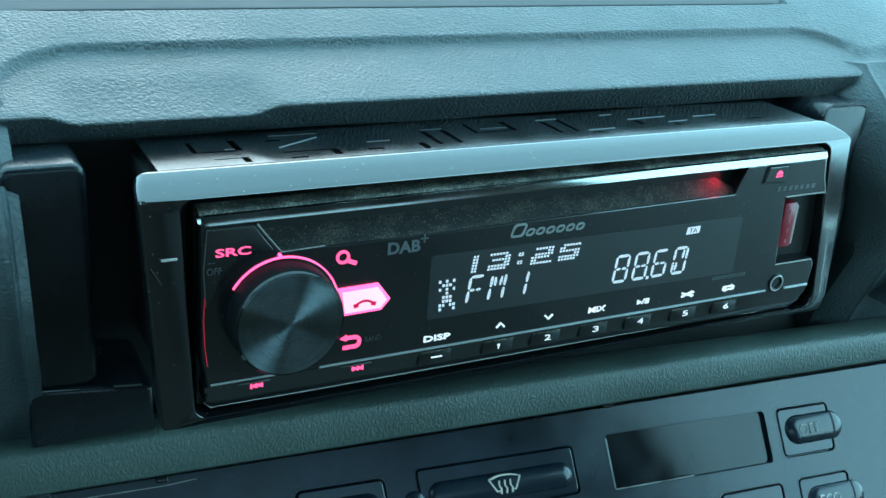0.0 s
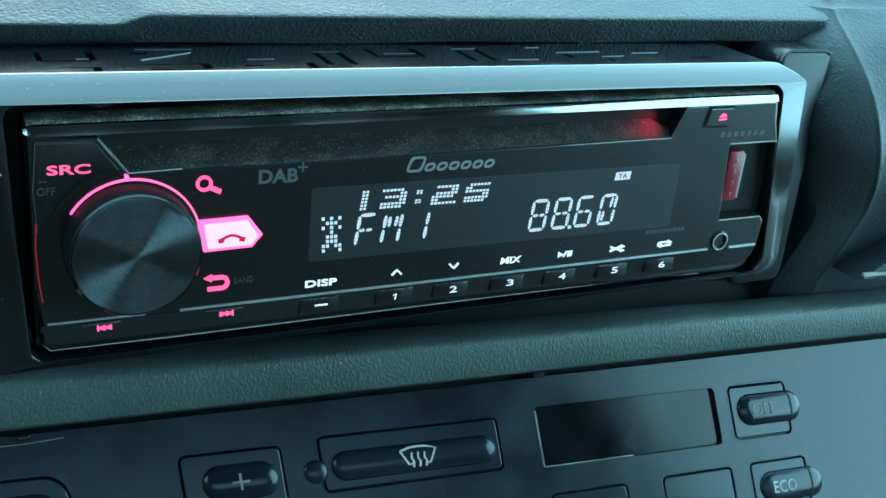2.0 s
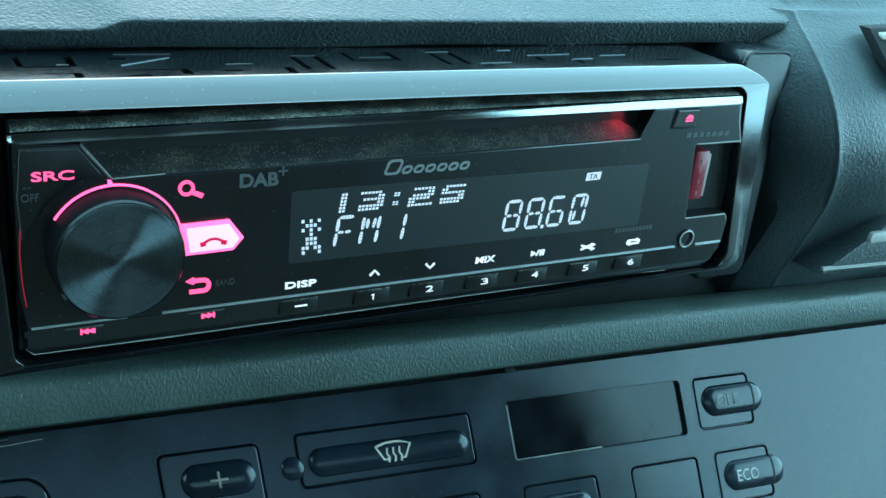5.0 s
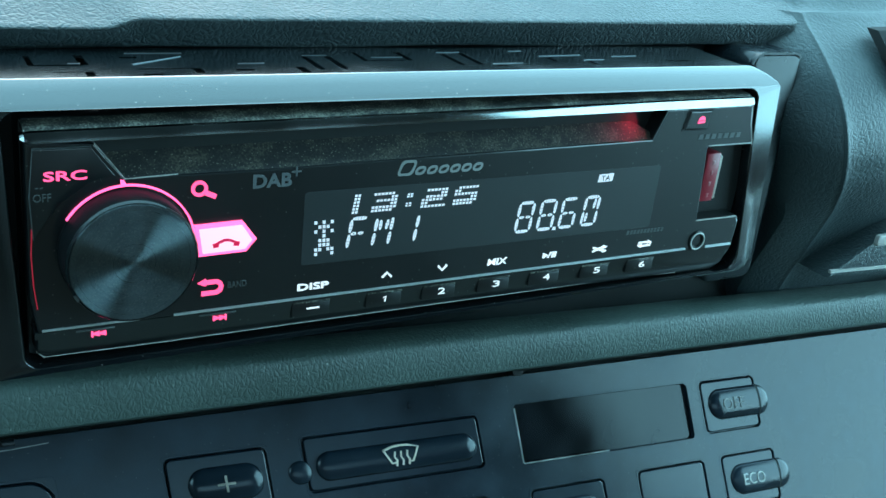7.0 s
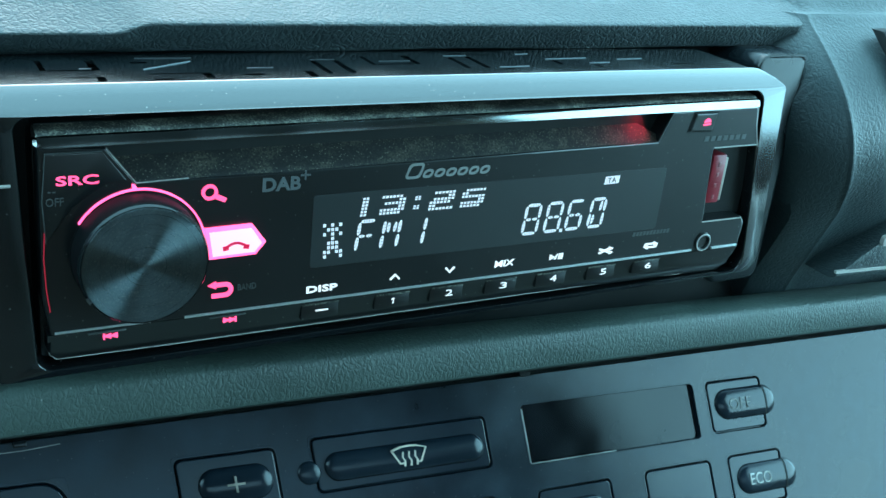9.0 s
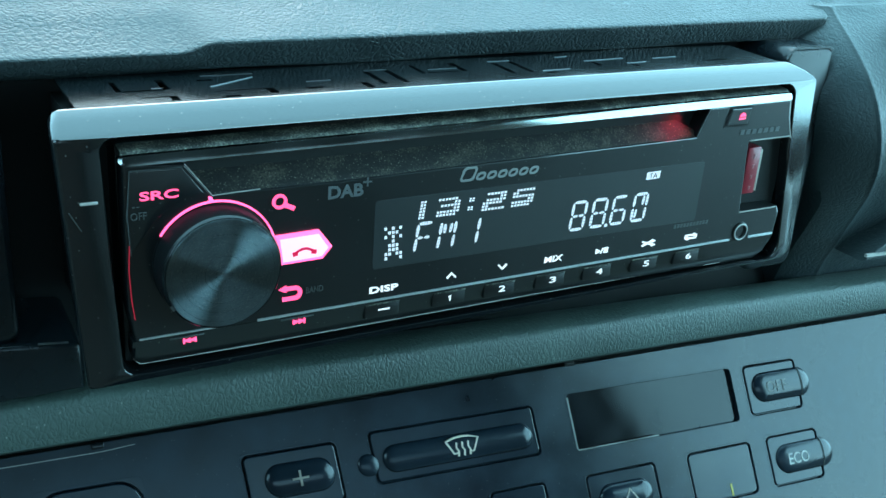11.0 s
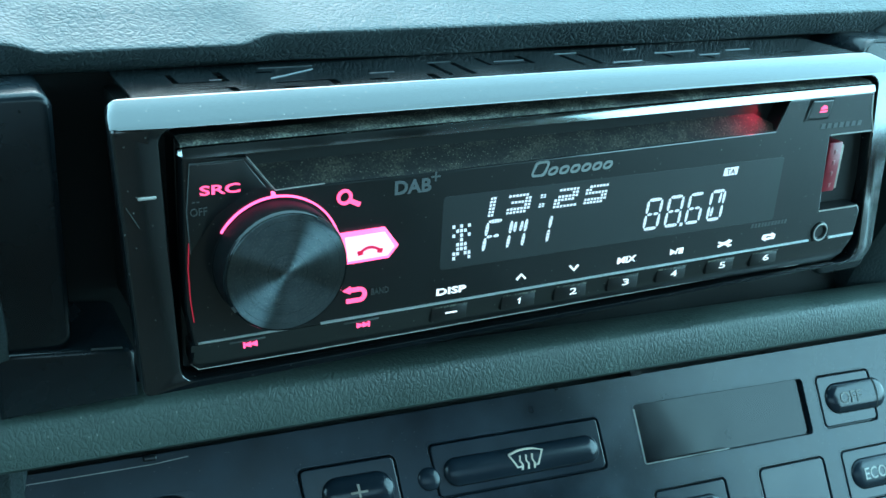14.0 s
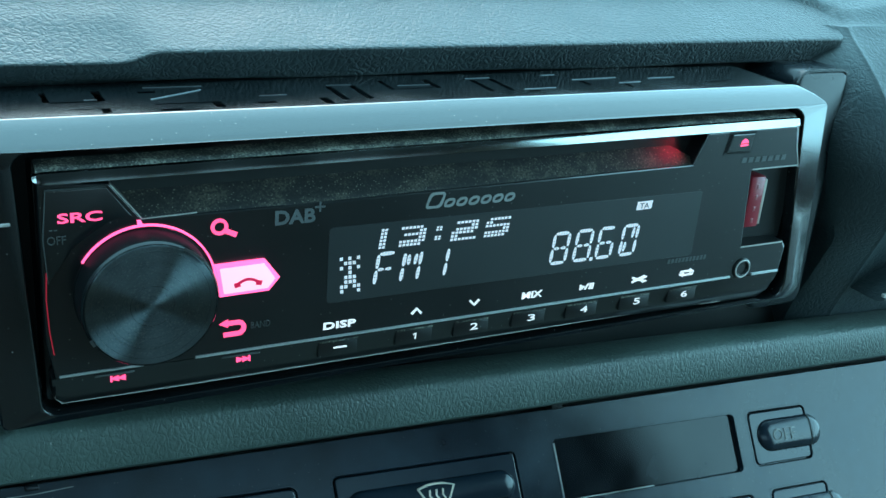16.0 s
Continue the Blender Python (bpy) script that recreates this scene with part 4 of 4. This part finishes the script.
def key_frame(name, r, part_name, label, deep=0.0, fill=KEYTOP):
    """A key set in an opening of the fascia, with a narrow joint all round."""
    u0, u1, v0, v1 = KEY_PLACES[name]
    w = 0.015 if deep else 0.05
    k = part(part_name, prism(rounded(u0 + w - 0.04, u1 - w + 0.04, v0 + w - 0.04, v1 - w + 0.04, max(r - 0.03, 0.05)), deep, deep + 0.1, 0.0 if deep else 0.03, where=on_panel), fill, panel, label, smooth=False)
    part("joint", frame_loops([[(x, y, z) for x, z in rounded(u0 - e, u1 + e, v0 - e, v1 + e, min(r, 0.12) if e > 0.09 else r + e * 0.5)] for e, y in ((0.10, 0.004), (0.095, -0.005), (0.08, -0.006), (0.055, -0.004), (0.045, 0.02), (0.04, 0.14), (0.0, 0.15))], where=on_panel), FASCIA, k, "walls of the joint")
    return k


def cut_line(u, v, r, high):
    """The joint where it runs over a grip."""
    bm = bmesh.new()
    rows_ = []
    for j in range(13):
        y, z = -high * math.sin(math.pi * j / 12) - 0.004, v - r * math.cos(math.pi * j / 12)
        rows_.append([bm.verts.new(on_panel(u - 0.035, y, z)), bm.verts.new(on_panel(u + 0.035, y, z))])
    for f, g in zip(rows_, rows_[1:]):
        bm.faces.new((f[0], f[1], g[1], g[0]))
    return bm


def capsule(u0, u1, v, r, high, flat=0.0):
    """A pill-shaped swelling along u."""
    bm = bmesh.new()
    rows_ = []
    nu = 10
    line = [u0 + r - r * math.cos(math.pi / 2 * i / nu) for i in range(nu + 1)] + [u1 - r + r * math.sin(math.pi / 2 * i / nu) for i in range(nu + 1)]
    for u in line:
        d = max(u0 + r - u, u - (u1 - r), 0) / r
        s = math.sqrt(max(1 - d * d, 0.0004))
        rows_.append([(u, 0.0 - high * s * math.sin(math.pi * j / 12), v - r * s * math.cos(math.pi * j / 12)) for j in range(13)])
    v_ = [[bm.verts.new(on_panel(*p)) for p in row] for row in rows_]
    for a, b in zip(v_, v_[1:]):
        for j in range(12):
            bm.faces.new((a[j], a[j + 1], b[j + 1], b[j]))
    return bm


clk = key_frame("clock", 0.12, "clock_window", "dark smoked clock window, switched off", 0.13, CLOCK)
# Light on the recess's left and lower walls, painted as a pale line.
part("worn_lit_edge", joined(band([(-0.02, -0.06), (-0.02, -1.60)], 0.035, -0.008, 0.02, where=on_panel), band([(0.0, -1.615), (1.4, -1.615), (2.9, -1.612)], 0.03, -0.008, 0.02, where=on_panel)), RUBBED_LIT, clk, "pale line painted for light caught by the window's walls")
off = key_frame("off", 0.16, "off_key", "dark key with worn raised letters OFF")
part("grip", capsule(6.84, 9.27, -0.73, 0.48, 0.155), KEYTOP, off, "pill-shaped grip")
part("grip_joint", cut_line(8.79, -0.73, 0.48, 0.155), DARK, off, "dark joint across the grip")
part("lettering", lettering("OFF", 7.30, -0.90, 0.36, 0.86, -0.152, where=on_panel, deep=0.02), RUBBED_LIT, off, "worn grey letters")
eco = key_frame("eco", 0.16, "eco_key", "dark key with raised letters ECO")
part("grip", capsule(7.20, 9.62, -3.13, 0.48, 0.155), KEYTOP, eco, "pill-shaped grip")
part("grip_joint", cut_line(9.09, -3.13, 0.48, 0.155), DARK, eco, "dark joint across the grip")
part("lettering", lettering("ECO", 7.60, -3.30, 0.36, 0.86, -0.152, where=on_panel, deep=0.02), RUBBED_LIT, eco, "pale grey letters")
blank = key_frame("blank", 0.18, "blank_key", "plain dark key with a yellow mark")
part("lamp_mark", band([(5.2, -3.9), (5.2, -3.52)], 0.06, -0.02, 0.02, where=on_panel), YELLOW, blank, "short yellow mark")
up = key_frame("up", 0.16, "up_key", "dark key with a triangular sign")
part("grip", capsule(0.35, 2.25, -3.2, 0.45, 0.17), KEYTOP, up, "rounded grip")
part("triangle_sign", band([(1.1, -3.35), (1.35, -2.98), (1.6, -3.35)], 0.05, -0.18, -0.1, where=on_panel), WORN, up, "pale triangle")
dfr = key_frame("defrost", 0.15, "defrost_key", "long dark defrost key with a windscreen sign")
part("grip", capsule(-6.05, -1.42, -0.92, 0.38, 0.17), KEYTOP, dfr, "long pill-shaped grip")
part("side_dimple", capsule(-6.78, -6.16, -0.98, 0.30, 0.09), KEYTOP, panel, "small round lug")
sign = joined(band([(-4.22, -0.70), (-3.95, -0.625), (-3.72, -0.61), (-3.49, -0.625), (-3.22, -0.70), (-3.42, -1.06), (-3.55, -1.04)], 0.05, -0.185, -0.1, where=on_panel),
              band([(-4.22, -0.70), (-4.02, -1.06), (-3.89, -1.04)], 0.05, -0.185, -0.1, where=on_panel),
              *[band([(c, -1.14), (c + 0.03, -1.0), (c - 0.03, -0.9), (c, -0.76)], 0.045, -0.186, -0.1, where=on_panel) for c in (-3.9, -3.72, -3.54)])
part("windscreen_sign", sign, WORN, dfr, "pale printed windscreen sign")
pl = key_frame("plus", 0.18, "plus_key", "dark key with a white plus sign")
part("grip", capsule(-9.3, -7.42, -0.98, 0.44, 0.17), KEYTOP, pl, "rounded grip")
part("plus_sign", joined(band([(-8.62, -0.97), (-8.18, -0.97)], 0.055, -0.185, -0.1, where=on_panel), band([(-8.40, -1.17), (-8.40, -0.77)], 0.055, -0.186, -0.1, where=on_panel)), WORN, pl, "pale plus sign")
key_frame("small", 0.16, "small_key", "small plain dark key")
rd = key_frame("round", 0.55, "round_key", "dark key with strongly rounded corners")
part("grip", capsule(-14.3, -12.5, -1.2, 0.5, 0.17), KEYTOP, rd, "rounded grip")

# ---- air vent and tray at the far side ----
vent = thing("air_vent", (17, 1.8, 1.6), "dark air vent with pale rounded ribs", "air vent")


def tilted(x, y, z):
    return (x, 1.42 + (z - 2.0) * 1.0 + y, z)


part("vent_opening", prism([(15.2, 3.25), (19.5, 3.35), (19.5, 1.7), (15.6, 1.9), (15.3, 2.4)], -0.12, 0.3, 0.05, where=tilted), DARK, vent, "black opening")
for k in range(4):
    part("rib", box(15.45 + 0.08 * k, 19.4, -0.22, 0.0, 2.98 - 0.32 * k, 3.16 - 0.32 * k, 0.07, where=tilted), CREAM if k == 0 else FASCIA, vent, "rounded rib")
tray = thing("tray_flap", (18, 1.7, -4.4), "dark flap with a pale lower edge beside the radio", "tray flap")
part("flap", prism([(14.5, -4.1), (24, -4.6), (24, -2.2), (17.2, -2.6)], 1.45, 2.6, 0.1), CHEEK, tray, "dark flap")
part("flap_edge", band([(14.55, -3.88), (17.5, -4.02), (24, -4.3)], 0.09, 1.40, 1.5), PRINT, tray, "pale worn edge")
part("flap_corner", prism(rounded(16.3, 18.5, -3.2, -2.85, 0.12), 1.36, 1.5, 0.04), PRINT, tray, "pale corner piece")
